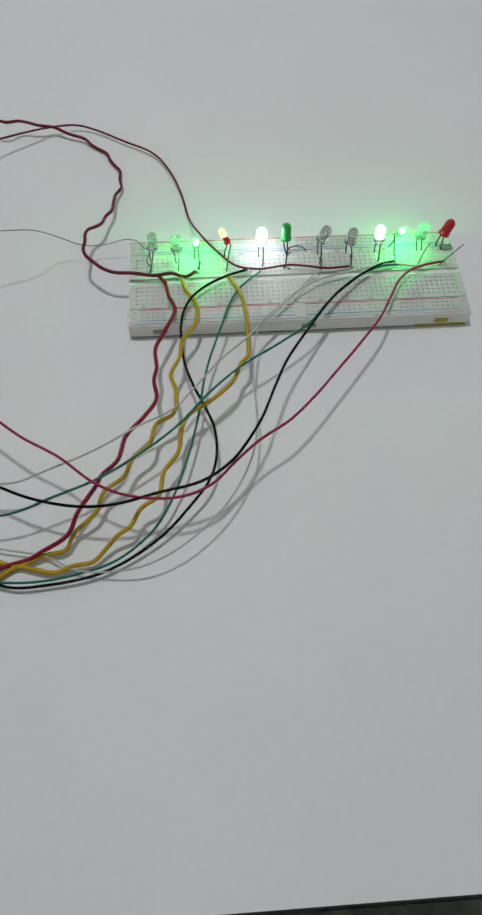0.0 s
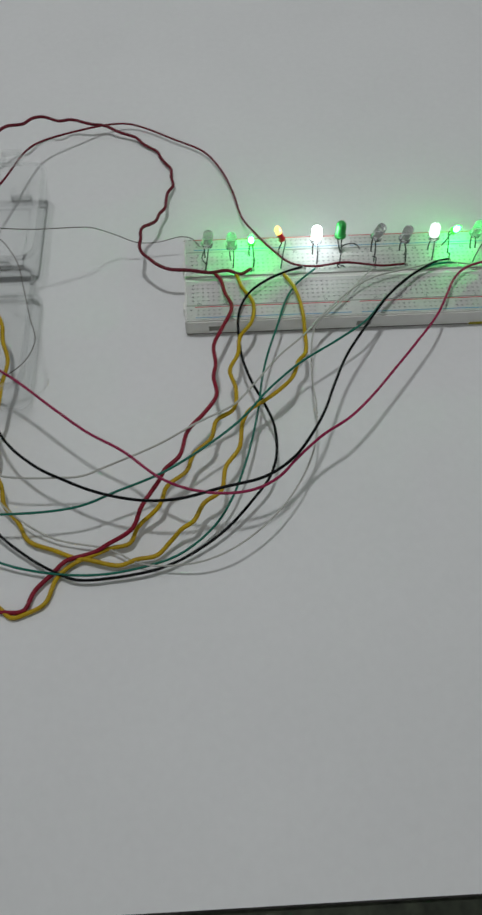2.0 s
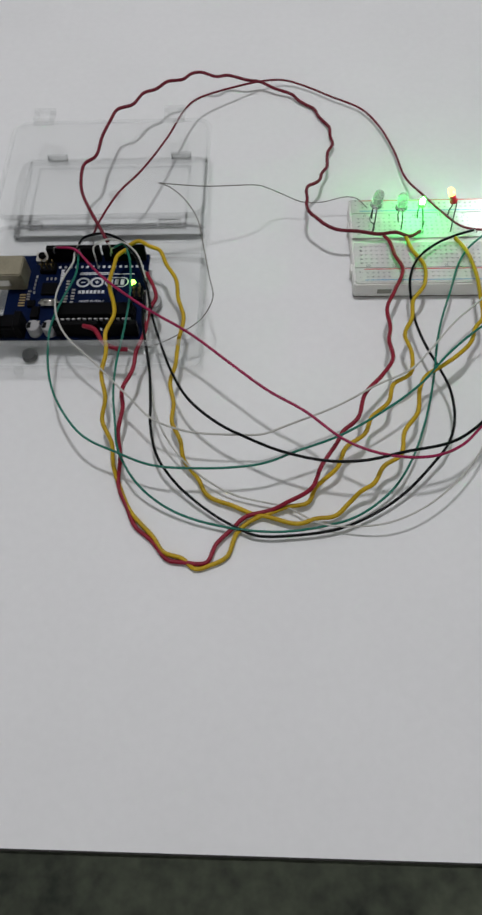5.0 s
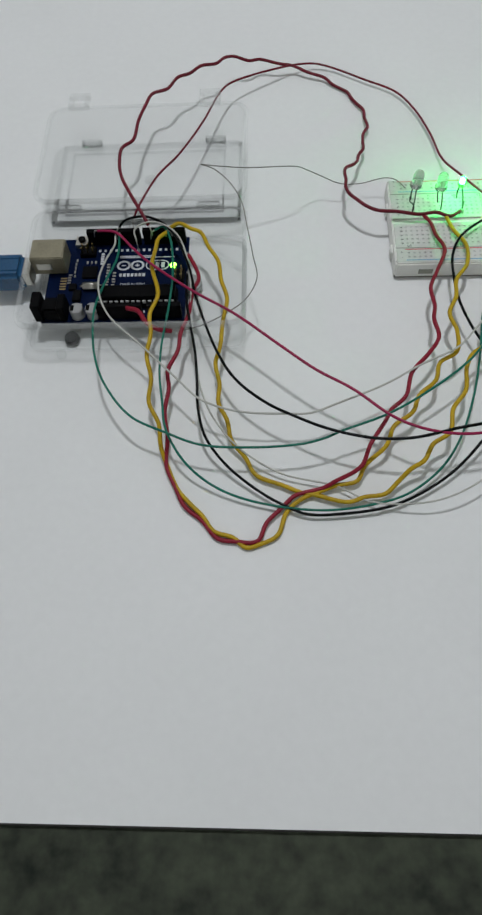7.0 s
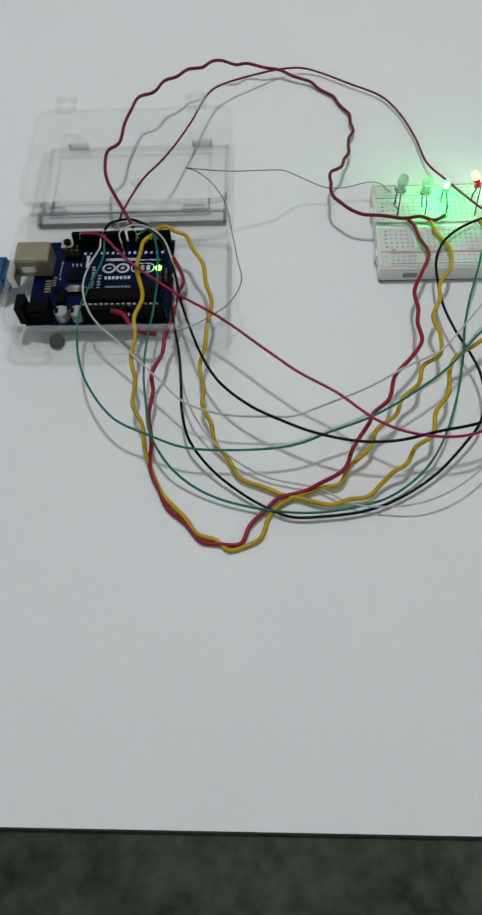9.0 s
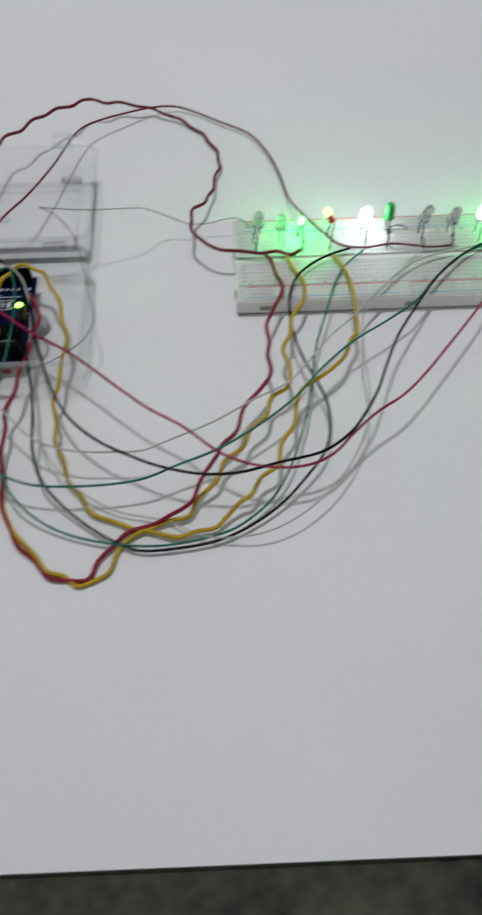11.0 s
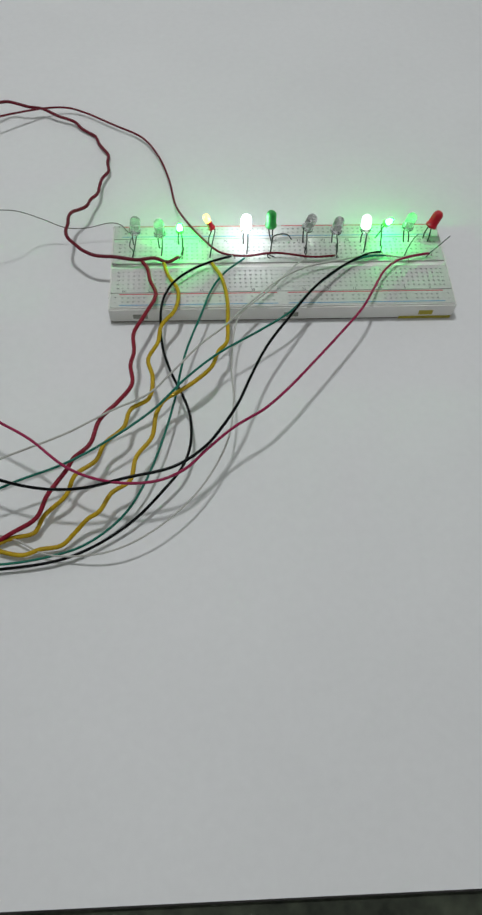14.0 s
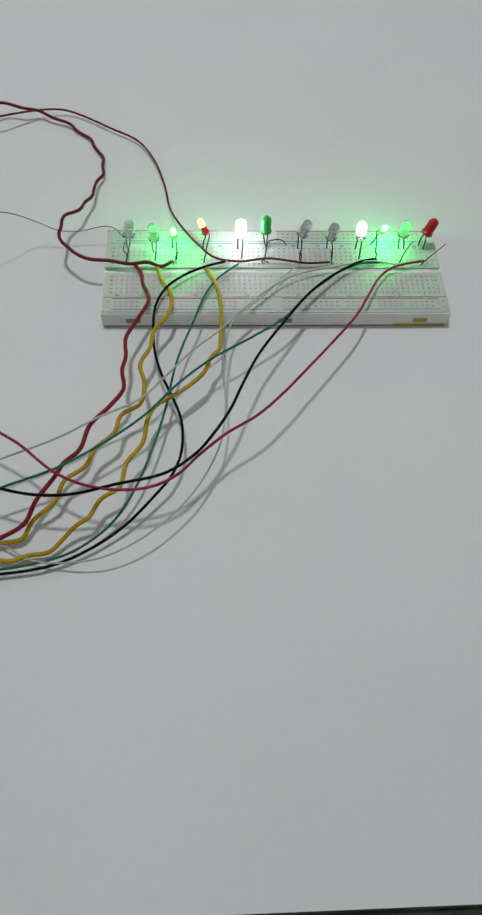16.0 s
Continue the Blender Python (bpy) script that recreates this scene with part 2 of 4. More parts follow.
def letters(name, text, size, material, parent, x, y, z, turn=0.0, centre=True):
    """Printed characters as a flat mesh a hair above the surface."""
    cu = bpy.data.curves.new(name, "FONT")
    cu.body, cu.size, cu.extrude = text, size / 1000, 0.00002
    cu.align_x, cu.align_y = ("CENTER" if centre else "LEFT"), "CENTER"
    tmp = new("tmp_text", cu)
    dg = bpy.context.evaluated_depsgraph_get()
    me = bpy.data.meshes.new_from_object(tmp.evaluated_get(dg))
    bpy.data.objects.remove(tmp)
    bpy.data.curves.remove(cu)
    me.name = name
    me.materials.clear()
    me.materials.append(M[material])
    ob = new(name, me)
    ob.parent = parent
    ob.matrix_basis = pose(x / 1000, y / 1000, z / 1000, 0, 0, turn)
    return ob


# ---- room shell ----
def slab(name, x0, x1, y0, y1, z0, z1, material, label, category):
    ob = part(name, block(x0, x1, y0, y1, z0, z1), material)
    return tagged(ob, label, category, kind="structure")


slab("floor", -1400, 1400, -1400, 1400, -120, -2.6, "stone", "dark mottled green-grey stone floor", "floor")
# unseen ceiling and walls, added close and pale to bounce fill light
slab("ceiling", -1400, 1400, -1400, 1400, 1800, 1900, "wall", "plain white painted ceiling", "ceiling")
slab("wall_north", -1400, 1400, 1400, 1520, -2.6, 1800, "wall", "plain white painted wall", "wall")
slab("wall_south", -1400, 1400, -1520, -1400, -2.6, 1800, "wall", "plain white painted wall", "wall")
slab("wall_west", -1520, -1400, -1400, 1400, -2.6, 1800, "wall", "plain white painted wall", "wall")
slab("wall_east", 1400, 1520, -1400, 1400, -2.6, 1800, "wall", "plain white painted wall", "wall")

hanging_lamp = base("hanging_lamp", -50, 190, 1800, "white hanging lamp with a round glowing bulb on a long cord", "lamp")
part("rose", lathe([(0, 0), (45, 0), (42, -14), (12, -24), (0, -24)], 28), "white_enamel", hanging_lamp)
part("cord", lathe([(0, -20), (2.6, -20), (2.6, -640), (0, -640)], 10), "black_abs", hanging_lamp, "thin black cord")
part("socket", lathe([(0, -640), (9, -641), (17, -652), (17, -692), (0, -694)], 20), "white_enamel", hanging_lamp)
part("bulb", lathe([(0, -694.5), (13, -695), (17, -706), (27, -722), (30, -738), (24, -754), (0, -761)], 24), "lamp_glass", hanging_lamp, "round glowing bulb", True)

# ---- white card ----
card = bmesh.new()
join(card, block(-560, 560, -233.6, 720, -2.5, 0))
white_card = part("white_card", card, "paper")
white_card.matrix_basis = pose(0, 0, 0, 0, 0, -0.26)
tagged(white_card, "large plain white card lying on dark stone", "card")
part("edge_band", block(-560, 560, -234.2, -233.61, -2.6, -0.3), "card_edge", white_card, "narrow dark strip along the front of the card")


# ---- breadboard ----
W, D, H = 165.0, 54.6, 9.5
board = base("breadboard", 0, 0, 0, "white solderless breadboard with red and blue rails on white card", "breadboard")


def breadboard():
    bm = block(0, W, 0, D, 0.9, H - 0.9, 0.0)
    # moulded rounded ends
    bmesh.ops.bevel(bm, geom=[e for e in bm.edges if abs(e.verts[0].co.z - e.verts[1].co.z) > 1], offset=0.8, segments=2, affect="EDGES")
    part("body", bm, "abs_white_lit", board)
    part("adhesive_pad", block(0.6, W - 27, 0.3, D - 0.4, 0, 0.85), "foam", board, "brown foam backing")
    part("backing_strip", block(W - 26.5, W - 1.2, -0.25, D - 0.4, 0.0, 1.7, 0.1), "foam_yellow", board, "yellow backing left on one end")
    # socket face: a sheet with shallow square pits, shade put into their grey
    cols = [3.9 + 2.54 * k for k in range(62)]
    rail_cols = [6.5 + 2.54 * (k + k // 5) + (2.6 if k > 24 else 0.0) for k in range(50)]
    rows = [12.6 + 2.54 * k for k in range(5)] + [31.1 + 2.54 * k for k in range(5)]
    half = 0.48

    def sheet(name, x0, x1, y0, y1, hx, hy, z):
        xs = sorted({x0, x1, *(c - half for c in hx), *(c + half for c in hx)})
        ys = sorted({y0, y1, *(c - half for c in hy), *(c + half for c in hy)})
        verts, faces, mats, index = [], [], [], {}

        def v(i, j, d):
            if (i, j, d) not in index:
                index[i, j, d] = len(verts)
                verts.append((xs[i] / 1000, ys[j] / 1000, (z - d) / 1000))
            return index[i, j, d]

        isx = [any(abs((xs[i] + xs[i + 1]) / 2 - c) < 0.1 for c in hx) for i in range(len(xs) - 1)]
        isy = [any(abs((ys[j] + ys[j + 1]) / 2 - c) < 0.1 for c in hy) for j in range(len(ys) - 1)]
        for i in range(len(xs) - 1):
            for j in range(len(ys) - 1):
                if isx[i] and isy[j]:
                    faces.append((v(i, j, 0.25), v(i + 1, j, 0.25), v(i + 1, j + 1, 0.25), v(i, j + 1, 0.25)))
                    mats.append(1)
                    ring = [(i, j), (i + 1, j), (i + 1, j + 1), (i, j + 1)]
                    for a, b in zip(ring, ring[1:] + ring[:1]):
                        faces.append((v(*a, 0), v(*b, 0), v(*b, 0.25), v(*a, 0.25)))
                        mats.append(1)
                else:
                    faces.append((v(i, j, 0), v(i + 1, j, 0), v(i + 1, j + 1, 0), v(i, j + 1, 0)))
                    mats.append(0)
        # skirt
        for i in range(len(xs) - 1):
            for j in (0, len(ys) - 1):
                faces.append((v(i, j, 0), v(i + 1, j, 0), v(i + 1, j, 1.3), v(i, j, 1.3)))
                mats.append(0)
        for j in range(len(ys) - 1):
            for i in (0, len(xs) - 1):
                faces.append((v(i, j, 0), v(i, j + 1, 0), v(i, j + 1, 1.3), v(i, j, 1.3)))
                mats.append(0)
        me = bpy.data.meshes.new(name)
        me.from_pydata(verts, [], faces)
        me.materials.append(M["abs_face_shaded"])
        me.materials.append(M["hole"])
        me.polygons.foreach_set("material_index", mats)
        me.update()
        ob = new(name, me)
        ob.parent = board
        return ob

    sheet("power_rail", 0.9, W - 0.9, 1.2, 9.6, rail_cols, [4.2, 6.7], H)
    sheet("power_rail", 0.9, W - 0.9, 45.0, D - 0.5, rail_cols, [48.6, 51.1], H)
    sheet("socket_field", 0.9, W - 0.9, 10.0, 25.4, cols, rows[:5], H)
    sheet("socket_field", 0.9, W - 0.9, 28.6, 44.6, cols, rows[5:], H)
    part("centre_channel", block(0.3, W - 0.3, 25.45, 28.55, H - 1.5, H - 1.1), "abs_white_lit", board)
    for y, ink in ((2.3, "ink_blue"), (8.9, "ink_red"), (46.4, "ink_blue"), (53.4, "ink_red")):
        for x0, x1 in ((5.0, 79.6), (84.6, W - 5.4)):
            part("rail_line", block(x0, x1, y - 0.26, y + 0.26, H + 0.005, H + 0.03), ink, board, "printed red line" if ink == "ink_red" else "printed blue line")
    for k in range(13):
        letters("number", str(5 * k), 2.3, "ink_grey", board, 7.2 + 12.2 * k, 43.1, H + 0.02)
        letters("number", str(60 - 5 * k), 2.1, "ink_grey", board, 7.2 + 12.2 * k, 10.9, H + 0.02)
    # rounded edges of the moulding
    for x0, x1, y0, y1 in ((0, W, 0, 1.7), (0, W, D - 1.1, D), (0, 1.1, 1.7, D - 1.1), (W - 1.1, W, 1.7, D - 1.1)):
        part("edge_moulding", block(x0 - 0.02, x1 + 0.02, y0 - 0.02, y1, 4.0, H - 0.04, 1.05 if y1 - y0 < 2 and y0 == 0 else 0.5, 3), "abs_white_lit", board)
    for k, ch in enumerate("abcdefghij"):
        for x in (4.2, W - 4.2):
            letters("letter", ch, 2.0, "ink_grey", board, x, rows[k], H + 0.02, 90)
    for x in (3.2, W - 3.2):
        for y in (4.0, 50.4):
            letters("sign", "-", 2.4, "ink_grey", board, x, y, H + 0.02)
            letters("sign", "+", 2.4, "ink_grey", board, x, y + 3.0, H + 0.02)
    # snap-in recesses in the long side: flat plates, shade put into the grey
    for x, mat in ((14.6, "recess"), (86.0, "recess"), (151.0, "foam_yellow")):
        part("snap_recess", block(x - 3.4, x + 3.4, -0.08, 0.2, 2.6, 5.6, 0.0), mat, board)
    for y in (13.0, 40.0):
        part("snap_tab", block(-0.9, 0.4, y - 2.5, y + 2.5, 1.2, 6.2, 0.25), "abs_white_lit", board)


breadboard()


# ---- small lamps on the breadboard ----
def led(x, y, z, lean_x, lean_y, big, body, label, feet, glow="", chip="chip_leg"):
    """x, y, z: where the flange sits; feet: the two holes of its leads."""
    thing = base("led", x, y, z, label, "LED", "LEDs on the breadboard")
    thing.matrix_basis = pose(x / 1000, y / 1000, z / 1000) @ pose(0, 0, 0, lean_y, lean_x, 0)
    r, h = {True: (2.5, 8.6), False: (1.5, 5.2), "slim": (1.45, 8.0)}[big]
    dome = [(r * math.cos(a), h - r + r * math.sin(a)) for a in [math.radians(15 * k) for k in range(6)]] + [(0, h)]
    lens = part("lens", lathe([(0, 0), (r + 0.42, 0), (r + 0.42, 1.0), (r, 1.05)] + dome, 20), body, thing, "", True)
    if body in ("epoxy_clear", "epoxy_lime"):
        lens.visible_shadow = False
    part("anvil", block(-0.2, r * 0.55, -0.3, 0.3, 0.3, h * 0.5, 0.1), chip, thing)
    part("post", block(-r * 0.55, -0.35, -0.25, 0.25, 0.3, h * 0.45, 0.08), chip, thing)
    if glow:
        part("glowing_core", lathe([(0, 1.1), (r * 0.8, 1.4), (r * 0.8, h * 0.62), (0, h * 0.84)], 14), glow, thing, "bright lit core")
    if big == "slim":
        part("lit_tip", lathe([(1.5, 4.3), (1.55, 6.6), (1.1, 7.8), (0, 8.15)], 16), "glow_orange", thing, "glowing orange tip")
    inv = thing.matrix_basis.inverted()
    for k, (fx, fy) in enumerate(feet):
        top = Vector(((k - 0.5) * 2.0 * (1 if big else 0.8), 0, 0.2))
        low = inv @ Vector((fx / 1000, fy / 1000, (H - 0.6) / 1000)) * 1000
        mid = top.lerp(low, 0.5) + Vector((0.5 * (k - 0.5), 0.4, -0.3))
        part("lead_leg", tube(spline([top, top + Vector((0, 0, -1.6)), mid, low], 0.8), 0.34, 6), "lead", thing)
    return thing


led(11.9, 42.6, 16.5, 8, -4, True, "epoxy_clear", "clear round LED with kinked leads, unlit", [(10.7, 41.0), (10.1, 31.1)])
led(24.0, 41.2, 16.0, 0, -3, True, "epoxy_clear", "clear round LED standing upright, unlit", [(23.6, 38.5), (24.5, 33.6)])
led(33.8, 42.4, 16.5, 0, 0, False, "epoxy_lime", "tiny green LED, lit", [(33.0, 41.1), (34.8, 33.6)], "glow_green")
led(49.4, 43.8, 17.0, -24, -8, "slim", "epoxy_red", "slim red LED leaning on long leads, tip lit orange", [(47.7, 41.2), (47.9, 31.3)])
led(66.1, 43.1, 16.5, 0, -3, True, "epoxy_clear", "clear round LED, lit bright white", [(65.0, 41.2), (66.2, 33.6)], "glow_white")
led(78.4, 45.0, 17.0, 0, -8, True, "epoxy_green", "tall green LED standing upright, unlit", [(79.2, 41.2), (77.8, 33.7)])
led(96.1, 43.4, 16.5, 20, -5, True, "epoxy_clear", "clear round LED leaning sideways, unlit", [(94.7, 41.2), (94.8, 33.7)])
led(110.2, 41.6, 16.5, 9, 0, True, "epoxy_clear", "clear round LED on short leads, unlit", [(109.3, 41.3), (111.1, 33.8)])
led(125.1, 42.4, 16.5, -4, -3, True, "epoxy_clear", "clear round LED, faintly lit white", [(123.9, 41.3), (124.3, 33.8)], "glow_small")
led(135.2, 45.6, 17.0, 42, 6, False, "epoxy_lime", "tiny green LED leaning on crossed leads, lit", [(133.5, 38.6), (131.1, 43.9)], "glow_green")
led(146.2, 43.6, 16.5, 8, 0, True, "epoxy_clear", "clear round LED slightly tilted, unlit", [(145.6, 41.1), (148.0, 41.1)])
led(158.0, 44.0, 17.0, 20, -9, True, "epoxy_red", "red LED tilted outward, unlit", [(155.9, 43.7), (157.7, 41.1)])

# stiff bare leads between the rows
for way, name_label in (
        ([(10.1, 31.1, 8.8), (11.1, 33.9, 12.0), (9.2, 37.3, 12.5), (10.1, 40.7, 14.0)], "short kinked bare lead in a breadboard row"),
        ([(32.9, 30.3, 9.0), (34.2, 32.6, 11.5), (35.4, 36.5, 11.8), (34.4, 33.6, 8.8)], "short hooked bare lead in a breadboard row"),
        ([(110.8, 31.3, 8.8), (110.2, 32.7, 12.5), (110.6, 36.6, 13.0), (111.2, 38.7, 8.8)], "short bent bare lead in a breadboard row"),
        ([(131.9, 31.2, 8.8), (132.2, 32.6, 11.6), (133.3, 36.0, 12.0), (133.8, 38.6, 8.8)], "short bent bare lead in a breadboard row"),
        ([(144.1, 30.8, 10.5), (145.5, 33.0, 13.0), (148.9, 37.9, 14.5), (152.0, 41.6, 14.0)], "slanting bare lead standing off the board"),
        ([(155.0, 30.6, 9.4), (157.0, 30.1, 14.0), (159.6, 29.2, 19.5), (162.2, 28.4, 25.0)], "bare wire end sticking out past the board"),
        ([(79.2, 41.2, 8.8), (80.1, 43.4, 12.0), (86.7, 44.1, 12.4), (89.0, 41.9, 11.0)], "short bent bare lead in a breadboard row"),
        ([(77.3, 31.2, 8.8), (76.2, 31.7, 11.2), (79.3, 30.2, 11.4), (78.8, 33.7, 8.8)], "short bent bare lead in a breadboard row"),
        ([(94.4, 31.0, 8.8), (95.3, 31.8, 12.0), (95.8, 35.1, 12.0), (94.8, 38.7, 8.8)], "short bent bare lead in a breadboard row")):
    lead = part("bare_lead", tube(spline(way, 0.8), 0.27, 6), "lead")
    tagged(lead, name_label, "wire", "bare leads on the breadboard")


# ---- jumper wires ----
def jumper(label, material, r, way, tips=True):
    thing = base("jumper_wire", *way[0], label, "wire", "jumper wires")
    o = Vector(way[0])
    path = spline([Vector(q) - o for q in way], 1.4)
    part("insulation" if tips else "strand", tube(path, r, 8), material, thing, "", True)
    if tips:
        for end, inner in ((path[0], path[3]), (path[-1], path[-4])):
            d = (end - inner).normalized()
            tip = [end - d * 0.6, end + d * 1.2, end + d * 2.2 + Vector((0, 0, -2.2)), end + d * 2.4 + Vector((0, 0, -4.0))]
            part("bare_tip", tube(spline(tip, 0.7), min(0.32, r * 0.6), 6), "copper", thing, "tinned bare wire end")
    return thing


jumper("thick red insulated jumper wire with a wavy bend", "wire_red", 0.92, [
        (-96.3, -1.0, 19.9), (-92.2, -9.6, 19.6), (-91.0, -14.6, 19.1), (-93.5, -21.4, 18.5), (-94.9, -33.8, 17.7), (-98.0, -42.5, 16.6), (-98.9, -50.7, 15.3),
        (-103.1, -60.5, 13.5), (-102.5, -67.4, 11.2), (-103.9, -78.4, 9.0), (-102.4, -88.8, 6.2), (-102.6, -100.4, 3.3), (-98.2, -110.4, 1.8), (-94.4, -118.1, 1.4),
        (-86.8, -124.6, 1.2), (-80.2, -132.2, 1.3), (-73.8, -133.3, 1.4), (-64.6, -133.4, 1.7), (-60.9, -125.8, 2.0), (-54.5, -119.3, 2.3), (-49.7, -114.6, 2.8),
        (-38.1, -111.3, 3.2), (-33.1, -109.2, 5.0), (-22.6, -104.0, 8.3), (-18.7, -95.5, 10.6), (-11.7, -84.7, 11.6), (-9.4, -80.4, 12.5), (-3.0, -74.4, 13.4),
        (0.5, -63.3, 14.1), (8.2, -54.3, 14.7), (13.4, -45.9, 14.9), (12.4, -36.3, 15.0), (13.6, -29.0, 14.7), (13.1, -18.2, 14.2), (17.4, -7.7, 13.6),
        (22.4, 5.8, 12.8), (19.5, 15.4, 12.0), (18.0, 23.5, 11.7), (15.2, 27.9, 11.9),
])
jumper("thick maroon insulated jumper wire looping over the open lid", "wire_maroon", 0.85, [
        (-115.8, 16.5, 21.3), (-120.6, 24.7, 24.0), (-126.4, 35.3, 25.2), (-130.8, 45.6, 24.8), (-132.7, 55.0, 24.5), (-132.4, 66.7, 24.1), (-127.8, 72.5, 23.4),
        (-126.2, 88.7, 22.7), (-123.6, 100.7, 22.2), (-120.6, 110.4, 21.8), (-113.1, 114.3, 21.5), (-107.9, 124.4, 21.0), (-101.8, 128.3, 20.3), (-95.9, 135.8, 19.4),
        (-88.2, 139.2, 18.0), (-83.5, 146.9, 16.2), (-78.4, 150.9, 14.1), (-70.3, 150.3, 11.7), (-64.0, 154.6, 9.4), (-52.7, 153.2, 7.2), (-45.3, 154.2, 5.2),
        (-37.0, 150.2, 3.7), (-26.9, 146.0, 2.6), (-23.4, 141.9, 1.8), (-19.9, 139.1, 1.4), (-14.7, 134.8, 1.3), (-12.4, 128.7, 1.3), (-9.9, 124.0, 1.6),
        (-6.7, 118.3, 1.9), (-6.6, 110.9, 2.5), (-5.6, 103.0, 3.2), (-8.4, 96.4, 4.2), (-9.3, 88.8, 5.4), (-9.7, 81.6, 6.7), (-12.6, 75.3, 8.2),
        (-14.2, 68.4, 9.8), (-17.1, 64.2, 11.4), (-20.2, 61.0, 12.8), (-21.4, 56.0, 14.2), (-21.1, 49.7, 15.2), (-21.6, 44.4, 15.8), (-20.2, 39.6, 15.9),
        (-17.0, 36.0, 15.7), (-12.5, 31.8, 15.2), (-6.9, 29.3, 14.5), (3.0, 28.9, 13.7), (12.9, 27.7, 12.9), (21.4, 29.3, 12.3), (27.7, 26.8, 12.1),
        (33.0, 30.3, 12.0),
])
jumper("thin maroon insulated jumper wire arching to the breadboard", "wire_maroon", 0.56, [
        (-123.1, 22.0, 21.4), (-120.9, 25.4, 24.2), (-112.9, 44.0, 25.6), (-104.8, 57.9, 24.5), (-98.8, 73.0, 22.1), (-92.7, 91.9, 19.1), (-84.6, 119.9, 15.5),
        (-78.3, 132.5, 11.8), (-59.7, 145.8, 8.3), (-41.4, 155.6, 5.0), (-31.4, 157.6, 3.5), (-22.3, 155.0, 2.5), (-5.0, 143.7, 2.5), (11.8, 132.2, 2.5),
        (20.9, 117.1, 2.5), (27.3, 96.3, 3.0), (30.8, 75.5, 4.5), (36.8, 56.2, 10.4), (44.5, 42.6, 12.0), (53.3, 33.5, 11.4), (64.8, 30.2, 12.1),
        (79.6, 31.9, 12.3), (98.4, 29.3, 11.9), (109.5, 30.6, 11.3),
])
jumper("thin crimson insulated jumper wire sweeping above the card", "wire_crimson", 0.60, [
        (-140.3, 14.8, 20.3), (-131.5, 12.6, 21.5), (-121.9, 1.1, 23.0), (-114.3, -7.5, 23.6), (-93.7, -24.4, 23.2), (-74.1, -37.7, 22.8), (-53.6, -55.4, 22.5),
        (-40.2, -66.4, 22.0), (-25.5, -75.7, 21.4), (-10.2, -88.6, 21.1), (1.8, -94.3, 21.2), (15.6, -96.7, 21.4), (27.0, -95.5, 21.5), (36.4, -90.8, 21.5),
        (44.9, -82.3, 21.5), (56.0, -72.4, 21.4), (68.8, -63.8, 21.1), (79.8, -53.0, 20.4), (91.5, -39.4, 19.4), (103.9, -24.6, 18.4), (117.2, -7.7, 17.2),
        (125.0, 6.2, 15.8), (131.3, 17.4, 14.2), (138.6, 24.9, 12.9), (146.9, 28.7, 12.2), (156.1, 31.0, 11.7),
])
jumper("thin black insulated jumper wire sweeping above the card", "wire_black", 0.62, [
        (-130.2, 17.5, 19.5), (-128.2, 19.8, 20.9), (-123.0, 21.0, 22.1), (-116.8, 20.8, 22.5), (-109.4, 16.8, 22.4), (-103.6, 10.3, 22.0), (-95.2, -10.4, 21.4),
        (-92.0, -24.8, 20.5), (-88.0, -37.5, 19.4), (-81.4, -54.5, 18.2), (-73.7, -67.4, 17.4), (-61.0, -78.8, 17.1), (-49.0, -85.6, 17.2), (-35.3, -92.1, 17.9),
        (-17.6, -96.9, 18.9), (-2.8, -97.6, 20.4), (13.4, -94.4, 21.7), (31.9, -90.4, 22.6), (43.7, -82.4, 23.0), (50.7, -73.6, 22.9), (57.8, -61.7, 22.3),
        (63.7, -47.8, 21.2), (71.3, -31.4, 19.7), (83.6, -12.5, 18.2), (96.6, 5.7, 16.6), (108.2, 17.8, 14.8), (118.2, 25.8, 13.3), (125.0, 30.3, 12.2),
        (131.8, 32.8, 11.3),
])
jumper("thin black insulated jumper wire curling under the others", "wire_black", 0.62, [
        (-96.3, -12.5, 19.9), (-95.9, -27.1, 19.4), (-93.9, -39.0, 18.3), (-91.2, -53.3, 16.6), (-90.0, -66.9, 14.8), (-89.3, -78.7, 12.9), (-86.0, -90.8, 9.7),
        (-77.3, -101.8, 5.6), (-64.8, -112.0, 3.5), (-55.2, -118.0, 3.2), (-44.5, -122.5, 3.0), (-31.1, -122.4, 3.0), (-12.7, -119.7, 3.1), (1.1, -113.9, 3.4),
        (15.0, -104.7, 4.9), (26.8, -93.0, 7.5), (34.1, -83.8, 8.8), (37.7, -73.3, 9.0), (37.7, -59.1, 9.3), (34.5, -48.9, 9.9), (29.4, -36.8, 10.6),
        (25.9, -24.4, 11.3), (24.8, -11.5, 11.9), (25.6, 1.9, 12.4), (30.0, 12.2, 12.8), (38.5, 20.5, 12.8), (48.6, 26.4, 12.4), (58.5, 30.5, 11.8),
])
